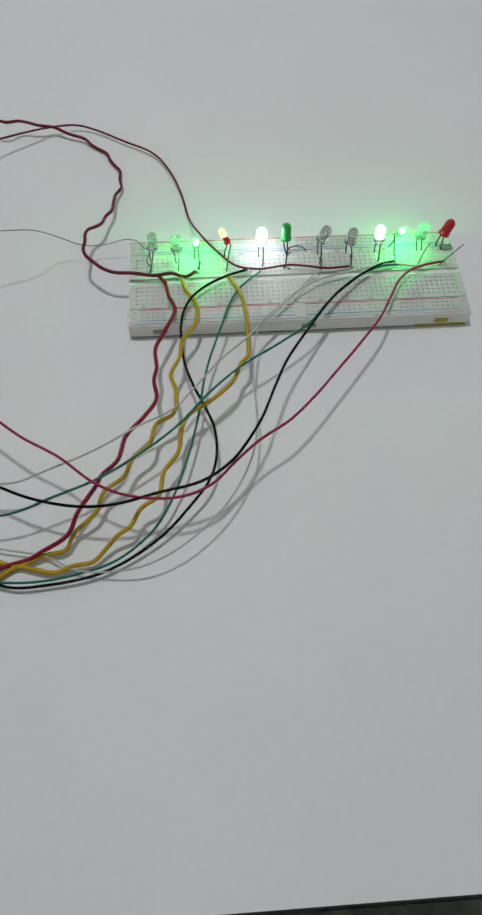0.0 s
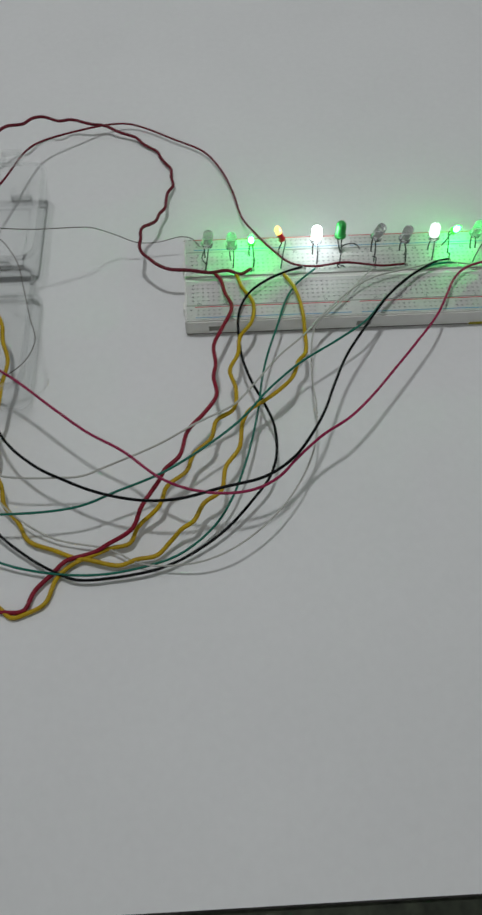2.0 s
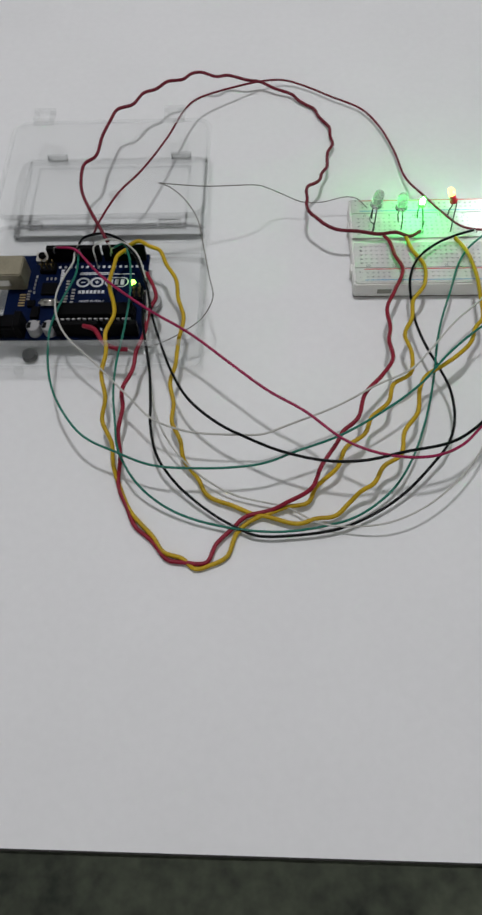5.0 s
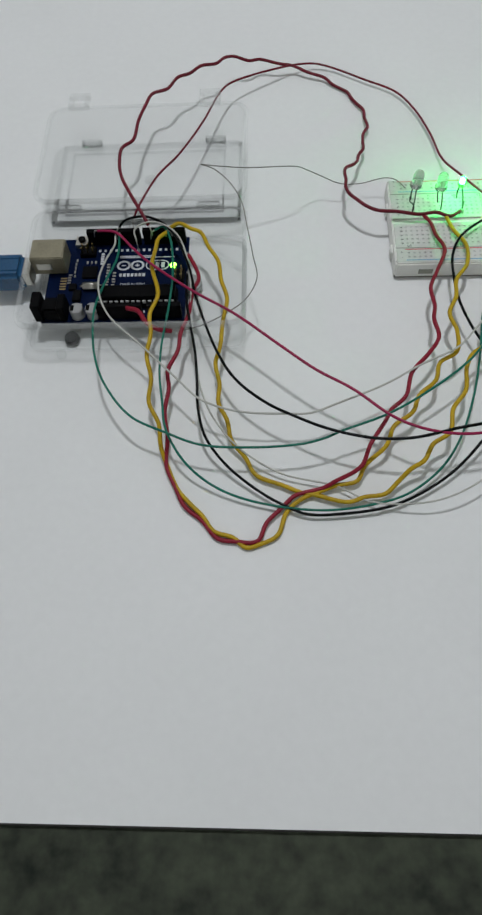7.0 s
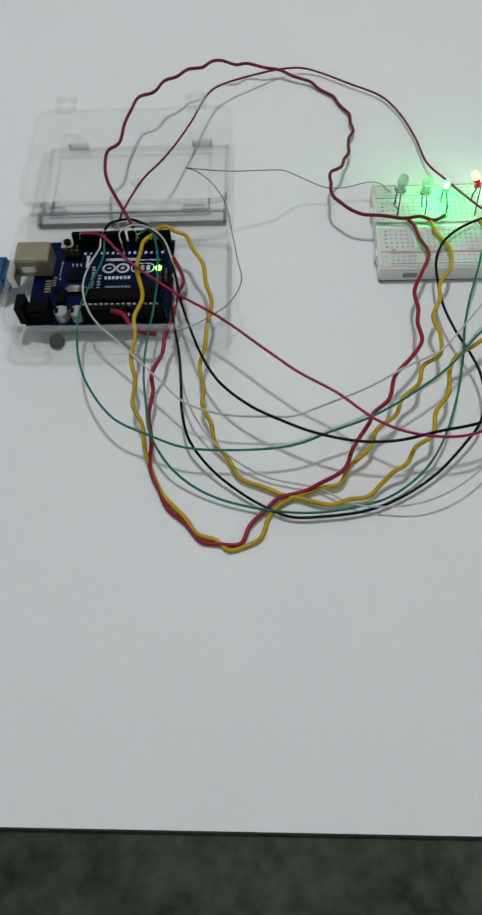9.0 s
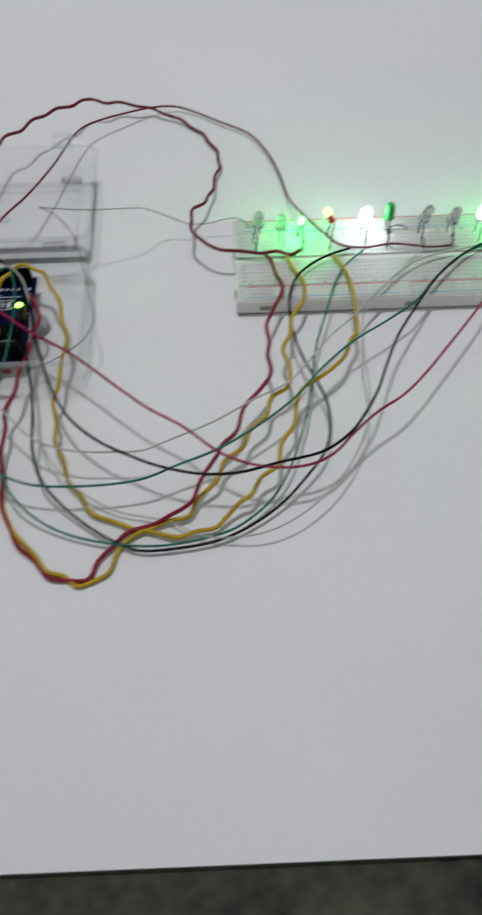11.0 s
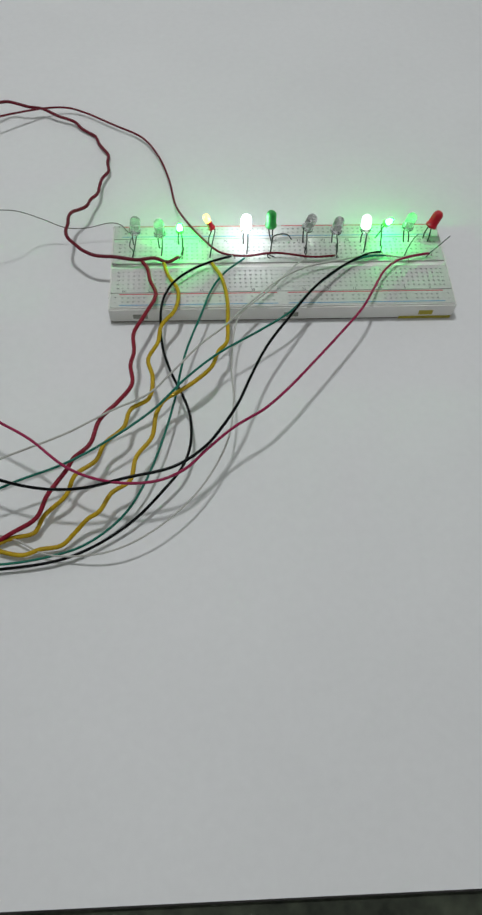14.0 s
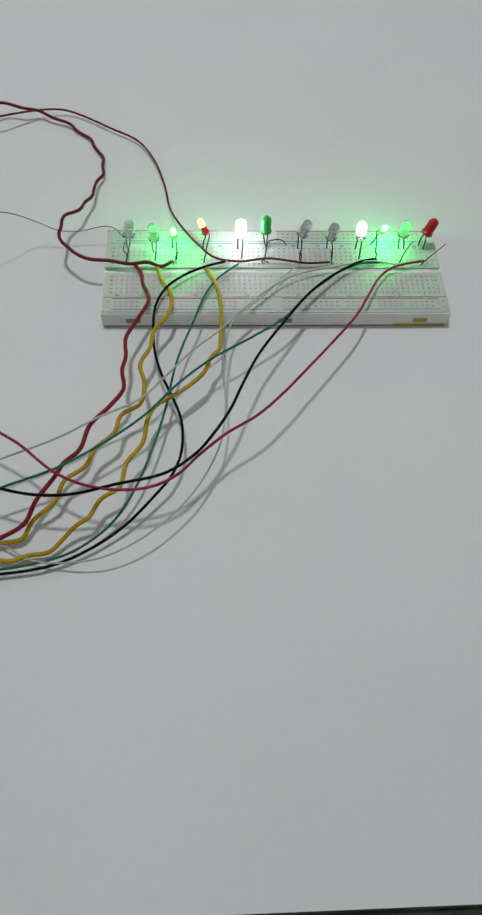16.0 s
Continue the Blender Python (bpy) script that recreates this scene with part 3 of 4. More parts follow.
jumper("thin green insulated jumper wire held above the card", "wire_green", 0.52, [
        (-129.8, 13.3, 19.2), (-129.3, -0.8, 19.6), (-134.1, -17.9, 19.7), (-136.8, -30.9, 19.5), (-136.5, -41.7, 19.0), (-134.4, -55.0, 18.3), (-129.5, -67.8, 17.3),
        (-117.1, -83.8, 16.2), (-102.0, -91.3, 15.2), (-87.4, -96.7, 14.4), (-66.0, -98.0, 14.1), (-47.2, -96.8, 14.2), (-38.9, -95.0, 14.7), (-29.4, -91.2, 15.4),
        (-10.8, -84.0, 16.1), (7.8, -72.8, 17.0), (23.4, -60.5, 17.7), (35.8, -46.4, 18.0), (50.5, -32.8, 17.7), (69.9, -19.6, 17.1), (84.2, -8.6, 16.4),
        (95.3, 5.1, 15.6), (106.7, 16.4, 14.3), (115.1, 23.9, 13.0), (126.3, 29.4, 11.9), (135.4, 30.5, 11.2),
])
jumper("thin green insulated jumper wire low over the card", "wire_green", 0.52, [
        (-113.3, 15.0, 19.4), (-109.2, 16.6, 20.3), (-105.1, 8.1, 20.7), (-102.9, -10.7, 20.1), (-103.7, -29.8, 19.0), (-105.8, -49.2, 17.8), (-106.0, -63.2, 16.3),
        (-104.3, -76.5, 14.5), (-102.5, -87.9, 12.5), (-95.2, -100.7, 9.3), (-85.9, -108.6, 5.5), (-74.1, -114.5, 3.6), (-55.2, -119.4, 3.3), (-35.8, -120.9, 3.2),
        (-17.5, -118.4, 3.3), (-3.7, -113.8, 3.4), (10.2, -103.3, 5.0), (18.3, -91.7, 7.9), (25.5, -73.6, 9.8), (31.1, -52.2, 10.4), (34.4, -33.9, 11.0),
        (37.8, -21.4, 11.5), (43.7, -4.8, 12.0), (48.1, 8.2, 12.1), (54.2, 18.9, 11.9), (64.8, 29.5, 11.3),
])
jumper("thin white insulated jumper wire held above the card", "wire_white", 0.45, [
        (-131.3, 11.0, 20.4), (-130.8, 4.8, 21.3), (-133.8, -4.2, 21.6), (-136.1, -14.2, 21.3), (-135.2, -23.7, 20.7), (-129.8, -35.2, 19.8), (-114.5, -50.4, 18.8),
        (-98.1, -67.2, 17.7), (-88.1, -76.7, 16.8), (-73.4, -82.1, 16.1), (-51.6, -83.6, 15.8), (-42.2, -83.3, 15.9), (-32.7, -79.5, 16.0), (-11.8, -70.3, 16.1),
        (4.9, -60.4, 16.2), (20.8, -52.0, 16.3), (29.6, -42.1, 16.1), (42.7, -26.2, 15.7), (54.1, -15.3, 15.1), (64.2, -3.4, 14.6), (80.7, 12.9, 14.0),
        (92.9, 20.8, 13.3), (111.1, 26.2, 12.6), (129.6, 30.7, 11.8), (144.1, 28.5, 11.2),
])
jumper("thin white insulated jumper wire low over the card", "wire_white", 0.39, [
        (-121.4, 9.3, 18.9), (-122.5, 13.7, 21.1), (-117.8, 16.7, 22.6), (-110.8, 16.3, 22.9), (-102.2, 9.8, 22.6), (-96.7, -3.7, 21.7), (-94.3, -19.4, 20.1),
        (-94.2, -32.3, 17.8), (-91.8, -50.9, 15.3), (-88.3, -70.1, 12.9), (-82.5, -82.4, 9.5), (-71.8, -94.2, 5.5), (-55.1, -104.6, 3.5), (-32.0, -110.6, 3.2),
        (-19.9, -117.1, 3.3), (-8.0, -119.2, 4.9), (8.1, -118.4, 8.1), (24.2, -111.0, 10.3), (41.1, -95.3, 11.4), (52.9, -74.4, 12.5), (56.3, -54.6, 13.4),
        (56.0, -36.8, 14.1), (60.3, -9.9, 14.3), (68.6, 0.0, 13.8), (77.7, 9.5, 13.0), (85.8, 20.1, 12.2), (94.0, 28.7, 11.3),
])
jumper("thick yellow insulated jumper wire twisted along the red one", "wire_yellow", 0.94, [
        (-107.0, 13.0, 20.2), (-110.5, 9.0, 20.7), (-111.6, 1.5, 21.0), (-112.6, -7.7, 20.8), (-108.8, -24.1, 20.2), (-111.9, -34.3, 19.2), (-111.0, -43.3, 17.6),
        (-112.4, -53.4, 15.5), (-110.1, -63.9, 13.0), (-110.8, -73.9, 10.5), (-106.2, -83.5, 8.1), (-105.2, -92.4, 5.5), (-102.2, -100.8, 2.9), (-97.5, -110.8, 1.6),
        (-92.7, -116.5, 1.4), (-86.9, -122.4, 1.3), (-81.9, -129.1, 1.3), (-74.4, -131.6, 1.3), (-69.0, -135.9, 1.3), (-63.4, -134.5, 1.3), (-56.5, -130.8, 1.5),
        (-52.9, -121.3, 1.8), (-47.2, -115.9, 2.1), (-37.9, -112.0, 2.5), (-32.2, -110.0, 3.0), (-24.0, -108.3, 3.5), (-20.7, -102.3, 5.3), (-11.8, -94.7, 8.6),
        (-8.5, -87.1, 10.7), (-0.4, -80.9, 11.5), (2.8, -73.5, 12.2), (10.3, -66.4, 12.8), (12.9, -57.9, 13.1), (20.5, -52.6, 13.4), (21.9, -41.9, 13.7),
        (19.8, -32.5, 13.8), (23.9, -22.9, 13.6), (25.3, -13.3, 13.3), (31.3, -3.8, 12.8), (32.7, 8.3, 12.2), (28.0, 18.6, 11.8), (25.7, 27.4, 11.6),
])
jumper("thick yellow insulated jumper wire with a wavy bend", "wire_yellow", 0.94, [
        (-106.0, 15.3, 20.4), (-101.4, 17.3, 21.2), (-95.6, 13.7, 21.3), (-91.1, 11.8, 20.9), (-87.3, 3.5, 20.4), (-82.4, -5.0, 19.6), (-80.9, -15.1, 18.5),
        (-78.1, -24.7, 17.2), (-79.8, -35.8, 15.7), (-80.8, -48.6, 14.0), (-82.7, -55.6, 12.3), (-80.8, -65.9, 10.6), (-81.2, -73.6, 9.0), (-77.3, -81.9, 7.5),
        (-75.5, -90.1, 5.6), (-69.6, -97.3, 3.3), (-65.2, -104.8, 2.3), (-54.1, -109.6, 2.3), (-45.9, -113.2, 2.4), (-41.4, -114.0, 2.6), (-28.0, -117.3, 2.8),
        (-21.3, -115.3, 3.2), (-13.1, -114.1, 3.6), (-7.8, -109.4, 5.2), (-2.7, -105.2, 8.3), (2.1, -102.8, 10.2), (6.5, -95.5, 11.0), (13.6, -90.6, 11.7),
        (15.9, -80.2, 12.3), (22.0, -71.4, 12.7), (23.8, -60.2, 13.2), (26.9, -54.1, 13.7), (34.5, -49.1, 14.2), (41.0, -44.4, 14.7), (47.4, -37.8, 14.9),
        (50.8, -29.3, 15.0), (54.2, -25.0, 14.8), (55.3, -12.1, 14.1), (55.5, 2.5, 13.1), (53.2, 16.7, 12.3), (49.0, 25.9, 11.7),
])
jumper("very thin bare grey wire bent to a sharp point", "dull_wire", 0.24, [
        (-98.2, -35.3, 8.7), (-89.2, -34.4, 11.2), (-79.8, -32.3, 15.4), (-69.6, -27.6, 20.2), (-64.5, -20.1, 25.2), (-66.1, -12.4, 30.3), (-68.6, -0.2, 35.3),
        (-71.2, 10.9, 39.8), (-76.5, 19.3, 42.9), (-83.6, 26.6, 43.8), (-89.6, 31.8, 42.0), (-85.2, 35.4, 38.1), (-69.9, 39.7, 32.7), (-45.9, 47.1, 26.2),
        (-40.7, 52.4, 19.6), (-33.3, 54.1, 14.1), (-23.6, 52.8, 10.2), (-13.5, 54.2, 8.5), (-0.9, 54.9, 11.0), (4.1, 53.4, 11.0), (8.4, 47.4, 11.0),
], False)
jumper("short thick red insulated wire beside the circuit board", "wire_red", 1.08, [
        (-123.0, -28.9, 17.4), (-117.5, -31.4, 17.9), (-113.1, -37.9, 17.6), (-108.3, -40.3, 16.3), (-102.3, -40.2, 14.7),
])

# ---- clear plastic case ----
case = base("plastic_case", 0, 0, 0, "open clear plastic case holding the circuit board, lid folded back", "case")


def tray(name, x0, x1, y0, y1, z0, h, wall, splay, parent, floor_z=1.2, ridge=True):
    """A shallow clear tray with rounded corners: floor, wall, rim."""
    def loop(grow, z, r=6.0):
        pts = []
        for cx, cy, a0 in ((x1 - r, y1 - r, 0), (x0 + r, y1 - r, 90), (x0 + r, y0 + r, 180), (x1 - r, y0 + r, 270)):
            for k in range(6):
                a = math.radians(a0 + 18 * k)
                pts.append((cx + (r + grow) * math.cos(a), cy + (r + grow) * math.sin(a), z))
        return pts

    def bands(loops, cap_low=False, cap_high=False):
        bm = bmesh.new()
        rings = [[bm.verts.new(q) for q in lp] for lp in loops]
        n = len(rings[0])
        for a, b in zip(rings, rings[1:]):
            for k in range(n):
                bm.faces.new((a[k], a[(k + 1) % n], b[(k + 1) % n], b[k]))
        if cap_low:
            bm.faces.new(rings[0][::-1])
        if cap_high:
            bm.faces.new(rings[-1])
        return bm

    shell = part(name, bands([loop(-1.5, z0), loop(0, z0 + 1.2), loop(splay, h), loop(splay - wall, h), loop(-wall, z0 + 2.0), loop(-wall - 1.5, z0 + floor_z)], True, True), "clear", parent)
    part("rim", bands([loop(splay + 1.0, h - 1.2), loop(splay + 1.0, h + 0.3), loop(splay - wall, h + 0.3), loop(splay - wall, h - 0.2), loop(splay + 0.1, h - 1.2), loop(splay + 1.0, h - 1.2)]), "clear_rim", shell)
    if ridge:
        part("foot_ridge", bands([loop(0.2, z0 + 0.1), loop(0.5, z0 + 1.6), loop(-0.6, z0 + 1.7), loop(-1.6, z0 + 0.1)]), "clear_rim", shell)
    return shell


tray("base_tray", -171.0, -70.8, -40.0, 27.5, 0.3, 20.5, 1.3, 0.6, case)
lid = tray("lid", -172.0, -72.2, 34.5, 99.0, 0.3, 22.0, 1.3, 1.6, case, ridge=False)


def ring_frame(x0, x1, y0, y1, z0, z1, w):
    bm = bmesh.new()
    block(x0, x1, y0, y0 + w, z0, z1, 0.3, 1, bm)
    block(x0, x1, y1 - w, y1, z0, z1, 0.3, 1, bm)
    block(x0, x0 + w, y0 + w, y1 - w, z0, z1, 0.3, 1, bm)
    block(x1 - w, x1, y0 + w, y1 - w, z0, z1, 0.3, 1, bm)
    return bm


part("inner_frame", ring_frame(-171.0, -73.6, 36.5, 94.0, 1.6, 4.6, 1.6), "clear", lid)
part("inner_panel_edge", ring_frame(-165.5, -82.5, 46.5, 89.5, 1.6, 3.0, 0.9), "clear", lid)
for x, xt in ((-156.0, -160.0), (-88.0, -90.0)):
    part("snap_lug", ring_frame(x - 5.5, x + 5.5, 94.4, 97.4, 2.0, 5.5, 1.1), "clear_rim", lid)
    part("latch", ring_frame(xt - 5.5, xt + 5.5, 101.8, 112.5, 19.0, 22.2, 2.4), "clear_rim", lid)
    part("hinge_knuckle", block(x - 6, x + 6, 29.0, 32.6, 17.0, 21.0, 1.0, 2), "clear_rim", case)
part("moulding_gate", lathe([(0, 0), (3.2, 0), (3.2, 0.6), (2.0, 0.6), (2.0, 0.2), (0, 0.2)], 18, -122, 69, 1.7), "clear_rim", lid)
part("front_lug", block(-157, -153, -44.6, -40.9, 0.2, 4.5, 0.8), "clear_rim", case)

disc = part("metal_disc", lathe([(0, 0), (5.4, 0), (5.7, 0.3), (5.7, 2.6), (5.3, 3.0), (0, 3.0)], 28), "can")
disc.matrix_basis = pose(-0.0972, -0.0042, 0.0016)
tagged(disc, "small dull grey metal disc lying in the clear tray", "disc")
foot = part("rubber_foot", lathe([(0, 0), (3.6, 0), (3.1, 2.2), (0, 2.4)], 24), "black_abs")
foot.matrix_basis = pose(-0.1512, -0.0340, 0.0016)
tagged(foot, "small round black rubber foot under the circuit board", "foot")

# ---- circuit board in the case ----
uno = base("circuit_board", -164.4, -33.4, 0.9, "blue microcontroller board with black headers in a clear case", "circuit board")
PZ = 8.9   # board top


def circuit_board():
    def sx(a):
        return a

    pcb = part("board", block(0, 66.4, 3.2, 53.3, PZ - 1.6, PZ, 0.15), "pcb", uno, "blue printed board")
    for x, y in ((14, 5.5), (15.2, 50.6), (63.6, 7.6), (63.6, 35.6)):
        part("standoff", lathe([(0, 0), (2.6, 0), (2.2, PZ - 1.6), (0, PZ - 1.6)], 14, x, y, 0), "clear_rim", uno)
    # square metal data socket
    bm = block(-6.4, 9.4, 31.5, 43.6, PZ + 0.1, PZ + 10.9, 0.5, 2)
    usb = part("data_socket", bm, "usb_steel", uno, "dull plated metal socket")
    part("shield_tab", block(-4, 3, 31.2, 31.45, PZ + 3.4, PZ + 7.2, 0.1), "steel", usb)
    # barrel power socket
    bm = block(-1.9, 2.2, 3.2, 12.4, PZ, PZ + 10.8, 0.4)
    block(2.2, 12.2, 3.5, 12.1, PZ, PZ + 7.6, 1.2, 2, bm)
    block(9.4, 12.8, 3.3, 12.3, PZ, PZ + 9.2, 0.5, 1, bm)
    part("power_socket", bm, "black_abs", uno, "black barrel power socket")
    part("socket_mouth", lathe([(3.6, 0), (3.9, 0), (3.9, 0.25), (3.6, 0.25), (3.6, 0)], 20), "chip_leg", uno, "pale ring of the socket's mouth").matrix_basis = pose(-0.00215, 0.0078, (PZ + 5.6) / 1000, 0, 90, 0)
    # headers with square sockets
    for x0, n, y in ((18.0, 10, 50.4), (44.9, 8, 50.4), (27.4, 8, 5.6), (50.2, 6, 5.6)):
        length = 2.54 * n
        hd = part("pin_header", block(x0, x0 + length, y - 1.25, y + 1.25, PZ, PZ + 8.5, 0.12), "black_abs", uno, "black socket strip")
        pit = bpy.data.meshes.new("contact")
        tmp = block(-0.4, 0.4, -0.4, 0.4, 0, 0.06)
        bmesh.ops.scale(tmp, vec=(0.001, 0.001, 0.001), verts=tmp.verts)
        tmp.to_mesh(pit)
        tmp.free()
        pit.materials.append(M["chip"])
        for k in range(n):
            shared("contact", pit, x0 + 1.27 + 2.54 * k, y, PZ + 8.47, hd)
    # long chip with two rows of legs
    bm = block(26.8, 62.4, 11.0, 18.0, PZ + 3.6, PZ + 7.4, 0.3)
    block(26.0, 63.0, 10.0, 19.0, PZ, PZ + 3.6, 0.15, 1, bm)
    chip = part("long_chip", bm, "chip", uno, "long black chip in a socket")
    for k in range(14):
        for y in (10.3, 18.6):
            part("chip_leg", block(28.0 + 2.54 * k - 0.75, 28.0 + 2.54 * k + 0.75, y - 0.3, y + 0.3, PZ + 3.5, PZ + 5.3, 0.05), "chip_leg", chip)
    part("notch", lathe([(0, 0), (1.2, 0), (1.2, 0.05), (0, 0.05)], 14, 28.6, 14.5, PZ + 7.4), "black_abs", chip)
    # crystal can
    bm = block(16.6, 26.6, 20.6, 24.6, PZ + 0.1, PZ + 3.4, 1.4, 3)
    part("crystal", bm, "steel", uno, "silver crystal can", True)
    # round capacitors
    for x in (17.4, 24.6):
        cap = part("capacitor", lathe([(0, 0), (3.2, 0), (3.2, 0.7), (2.9, 1.1), (3.15, 1.6), (3.15, 5.0), (2.8, 5.4), (0, 5.4)], 22, x, 6.8, PZ), "can", uno, "silver can capacitor")
        part("mark", block(x - 2.6, x - 0.9, 5.2, 8.4, PZ + 5.41, PZ + 5.46), "black_abs", cap)
    # small chips
    part("small_chip", block(16.5, 23.5, 28.2, 35.2, PZ + 0.1, PZ + 1.2, 0.15), "chip", uno)
    part("regulator", block(13.6, 17.4, 14.2, 20.6, PZ + 0.1, PZ + 1.8, 0.2), "chip", uno)
    part("regulator", block(11.0, 14.6, 21.0, 24.6, PZ + 0.1, PZ + 1.5, 0.2), "chip", uno)
    # reset button
    bm = block(11.6, 17.6, 47.2, 53.0, PZ, PZ + 2.6, 0.2)
    rb = part("reset_button", bm, "steel", uno, "small metal push button")
    part("cap", lathe([(0, 0), (1.7, 0), (1.7, 1.3), (1.4, 1.6), (0, 1.6)], 16, 14.6, 50.1, PZ + 2.6), "chip", rb)
    # pin posts
    post = bpy.data.meshes.new("pin_post")
    tmp = block(-0.32, 0.32, -0.32, 0.32, 0, 3.4, 0.1)
    bmesh.ops.scale(tmp, vec=(0.001, 0.001, 0.001), verts=tmp.verts)
    tmp.to_mesh(post)
    tmp.free()
    post.materials.append(M["gold"])
    for x0, y0, nx, ny in ((61.6, 25.2, 2, 3), (15.6, 42.6, 3, 2)):
        foot = part("pin_block", block(x0 - 1.27, x0 + 2.54 * nx - 1.27, y0 - 1.27, y0 + 2.54 * ny - 1.27, PZ, PZ + 2.4, 0.2), "black_abs", uno)
        for i in range(nx):
            for j in range(ny):
                shared("pin_post", post, x0 + 2.54 * i, y0 + 2.54 * j, PZ + 2.3, foot)
    # little chip resistors and capacitors
    chips = bpy.data.meshes.new("chip_resistor")
    tmp = block(-0.8, 0.8, -0.4, 0.4, 0, 0.5, 0.05)
    bmesh.ops.scale(tmp, vec=(0.001, 0.001, 0.001), verts=tmp.verts)
    tmp.to_mesh(chips)
    tmp.free()
    chips.materials.append(M["steel"])
    rng = random.Random(4)
    for x, y, turn in [(10.6, 26 + 1.5 * k, 0) for k in range(4)] + [(18 + 2.1 * k, 38.2, 90) for k in range(3)] + [(28.5, 24 + 1.8 * k, 0) for k in range(8)] + [(31.6, 24 + 1.8 * k, 0) for k in range(5)] + [(14 + 2.0 * k, 12.4, 90) for k in range(3)] + [(12.8, 30 + 2.4 * k, 90) for k in range(5)]:
        shared("chip_resistor", chips, x + rng.uniform(-0.2, 0.2), y + rng.uniform(-0.15, 0.15), PZ + 0.02, uno, turn)
    bm = bmesh.new()
    for k in range(5):
        block(6.2, 9.2, 22.0 + 1.6 * k, 22.8 + 1.6 * k, PZ + 0.01, PZ + 0.06, 0, 1, bm)
    part("gold_pads", bm, "gold", uno, "row of gold pads")
    # indicator lights
    part("indicator", lathe([(0, 0), (1.5, 0), (1.5, 0.5), (1.1, 1.1), (0, 1.3)], 16, 59.6, 35.4, PZ + 0.02), "led_on", uno, "lit green indicator")
    # white print: two linked rings, a plate, bars for the maker's words
    def ring(cx, cy, r0, r1, z):
        bm = bmesh.new()
        a, b = [], []
        for k in range(28):
            c, s = math.cos(2 * math.pi * k / 28), math.sin(2 * math.pi * k / 28)
            a.append(bm.verts.new((cx + r0 * 1.12 * c, cy + r0 * s, z)))
            b.append(bm.verts.new((cx + r1 * 1.12 * c, cy + r1 * s, z)))
        for k in range(28):
            j = (k + 1) % 28
            bm.faces.new((a[k], b[k], b[j], a[j]))
        return bm

    z = PZ + 0.03
    emblem = ring(35.7, 36.0, 2.0, 3.0, z)
    join(emblem, ring(42.3, 36.0, 2.0, 3.0, z))
    block(34.7, 36.7, 35.7, 36.3, z - 0.01, z + 0.01, 0, 1, emblem)
    block(41.3, 43.3, 35.7, 36.3, z - 0.01, z + 0.01, 0, 1, emblem)
    block(42.0, 42.6, 35.0, 37.0, z - 0.01, z + 0.012, 0, 1, emblem)
    part("emblem", emblem, "silk", pcb, "white printed emblem of two linked rings")
    plate = bmesh.new()
    rim = [(49.2 + 3.0 * math.cos(a), 36.0 + 3.0 * math.sin(a)) for a in [math.radians(90 + 15 * k) for k in range(13)]]
    rim += [(54.6 + 3.0 * math.cos(a), 36.0 + 3.0 * math.sin(a)) for a in [math.radians(-90 + 15 * k) for k in range(13)]]
    n = len(rim)
    cx, cy = 51.9, 36.0
    outer_v = [plate.verts.new((x, y, z)) for x, y in rim]
    inner_v = [plate.verts.new((cx + (x - cx) * 0.9, cy + (y - cy) * 0.82, z)) for x, y in rim]
    for k in range(n):
        j = (k + 1) % n
        plate.faces.new((outer_v[k], inner_v[k], inner_v[j], outer_v[j]))
    for x in (48.3, 51.0, 53.7):
        block(x, x + 1.7, 34.4, 37.6, z - 0.01, z + 0.01, 0, 1, plate)
    part("name_plate", plate, "silk", pcb, "white printed oval plate")
    bars = bmesh.new()
    for k in range(7):
        block(34.0 + 1.85 * k, 35.3 + 1.85 * k, 29.2, 31.1, z - 0.01, z + 0.01, 0, 1, bars)
    part("maker_mark", bars, "silk", pcb, "row of white printed bars")
    letters("print", "MADE IN ITALY", 1.75, "silk", pcb, 41.0, 24.6, z)
    part("printed_line", block(33.5, 60.0, 40.6, 41.2, z - 0.01, z + 0.01), "silk", pcb)
    part("printed_line", block(33.5, 50.0, 41.4, 42.1, z - 0.01, z + 0.01), "silk", pcb)
    tick = bpy.data.meshes.new("printed_mark")
    tmp = block(-0.6, 0.6, -0.75, 0.75, -0.01, 0.01)
    bmesh.ops.scale(tmp, vec=(0.001, 0.001, 0.001), verts=tmp.verts)
    tmp.to_mesh(tick)
    tmp.free()
    tick.materials.append(M["silk"])
    for k in range(17):
        shared("printed_mark", tick, 20.6 + 2.68 * k, 45.6, z, pcb)
    for k in range(12):
        shared("printed_mark", tick, 28.6 + 2.68 * k, 8.2, z, pcb)
    for k in range(5):
        shared("printed_mark", tick, 25.0, 37.5 + 1.5 * k, z, pcb, 90)


circuit_board()

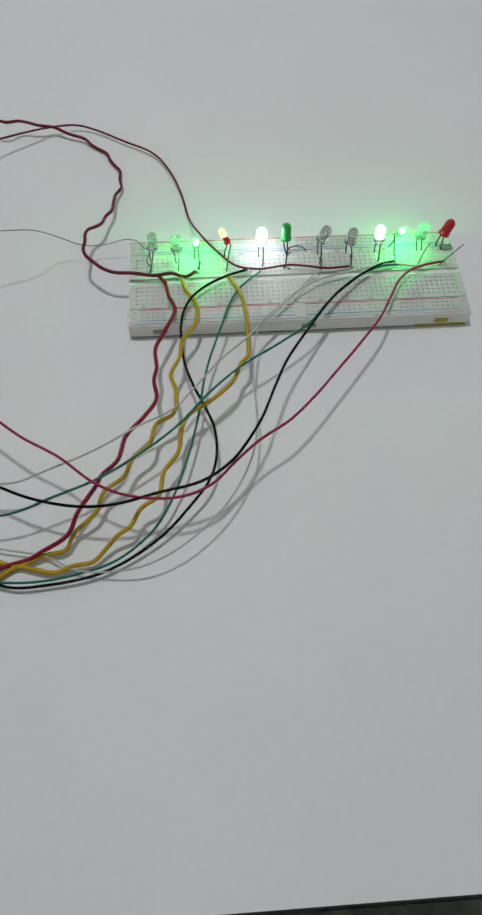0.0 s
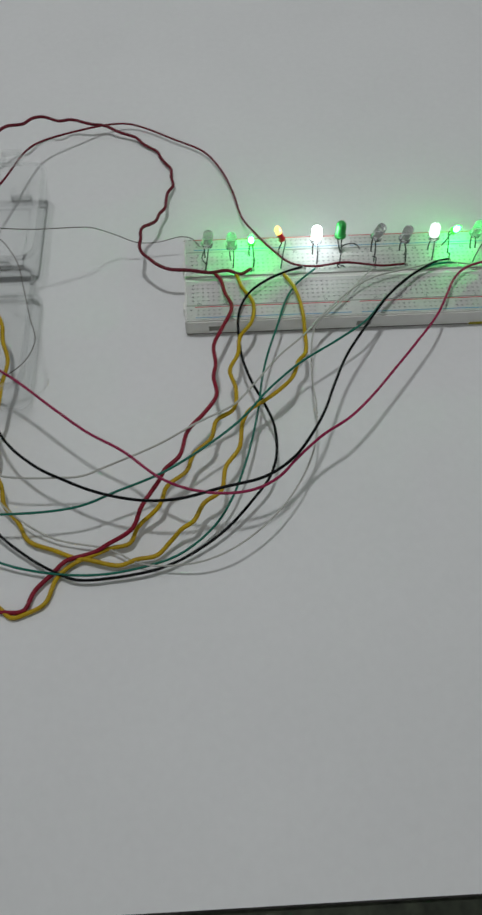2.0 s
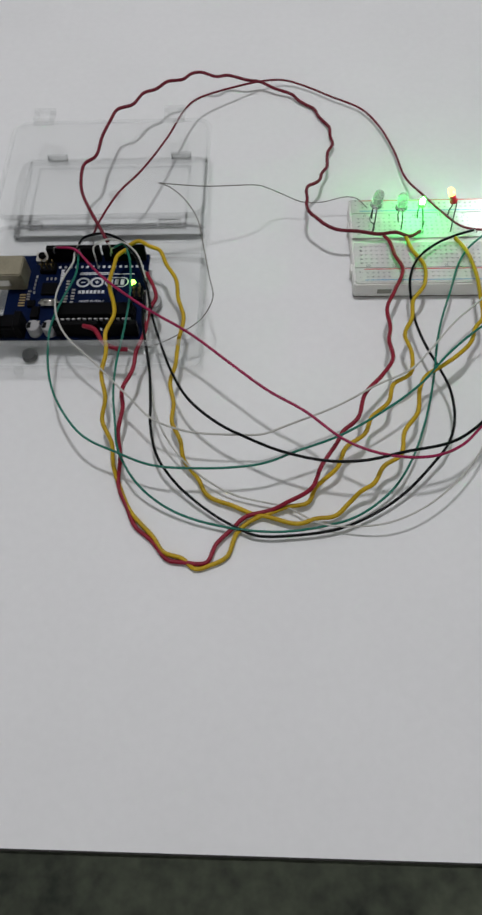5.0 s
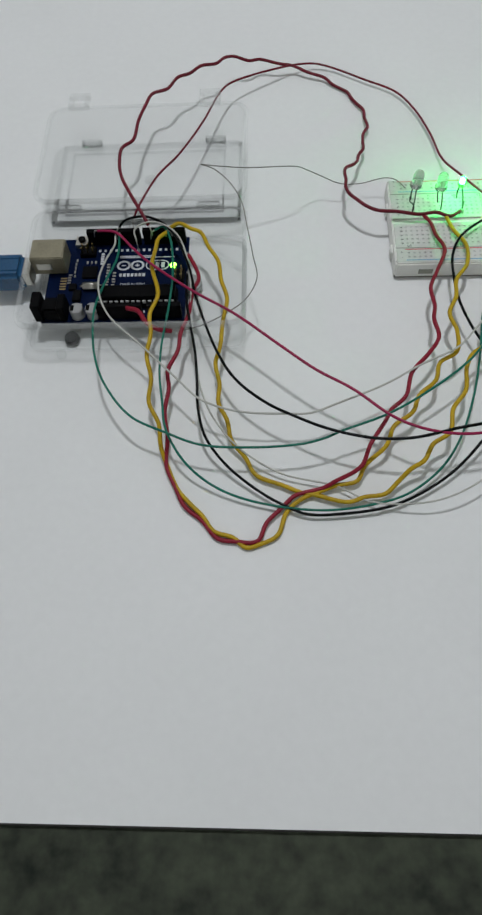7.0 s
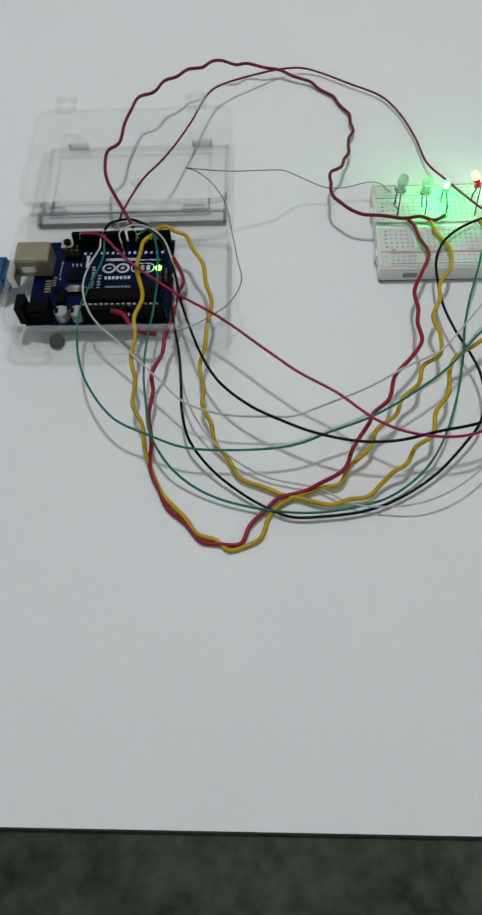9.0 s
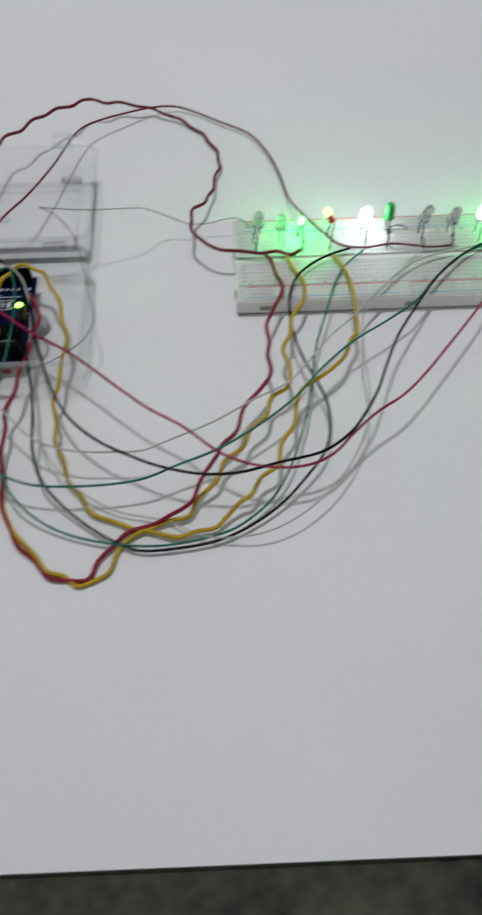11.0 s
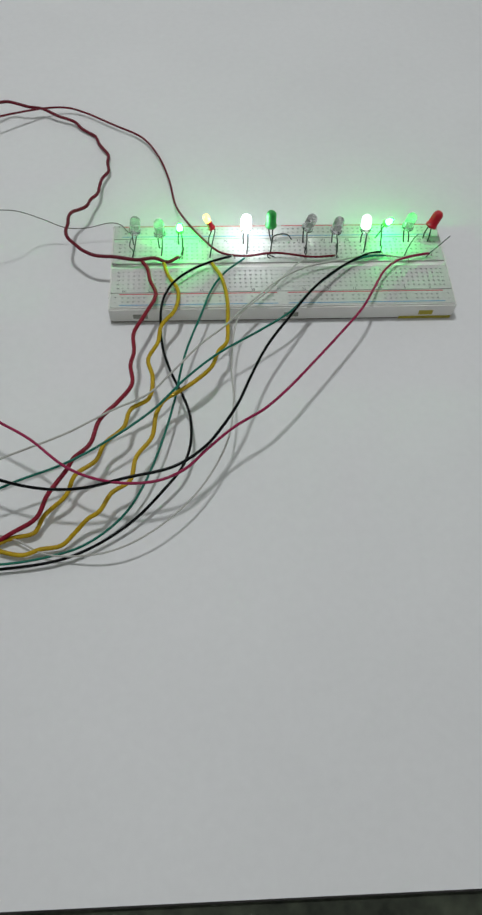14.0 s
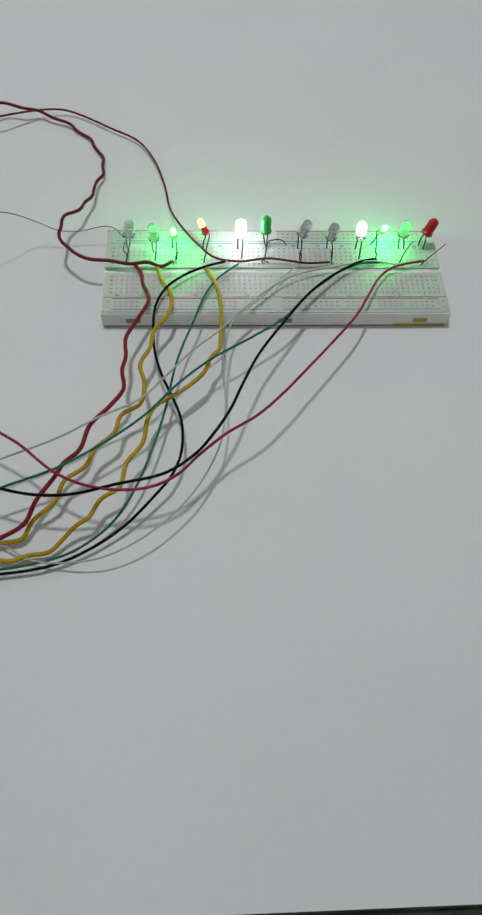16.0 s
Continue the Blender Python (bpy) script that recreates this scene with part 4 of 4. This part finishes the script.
# ---- blue data plug and its cable ----
plug = base("data_plug", -174.6, -1.5, 11.5, "translucent blue plastic plug lying beside the case", "plug")
bm = block(-19, -0.6, -7.4, 7.4, -6.2, 5.6, 1.8, 3)
plug_body = part("plug_body", bm, "usb_blue", plug)
part("plug_nose", block(-0.5, 3.4, -5.4, 5.4, -3.6, 4.2, 0.4), "steel", plug, "metal plug nose")
for y in (-3.6, 3.6):
    part("grip_ridge", block(-18.0, -2.4, y - 0.5, y + 0.5, 5.5, 6.0, 0.2), "usb_blue", plug_body)
part("cable", tube(spline([(-16.5, 0, -0.5), (-26, 0.3, -2.5), (-40, 1.5, -6.5), (-70, 4, -8.4), (-120, 9, -8.4), (-200, 22, -8.4)], 4), 2.4, 12), "usb_blue", plug, "blue round cable")
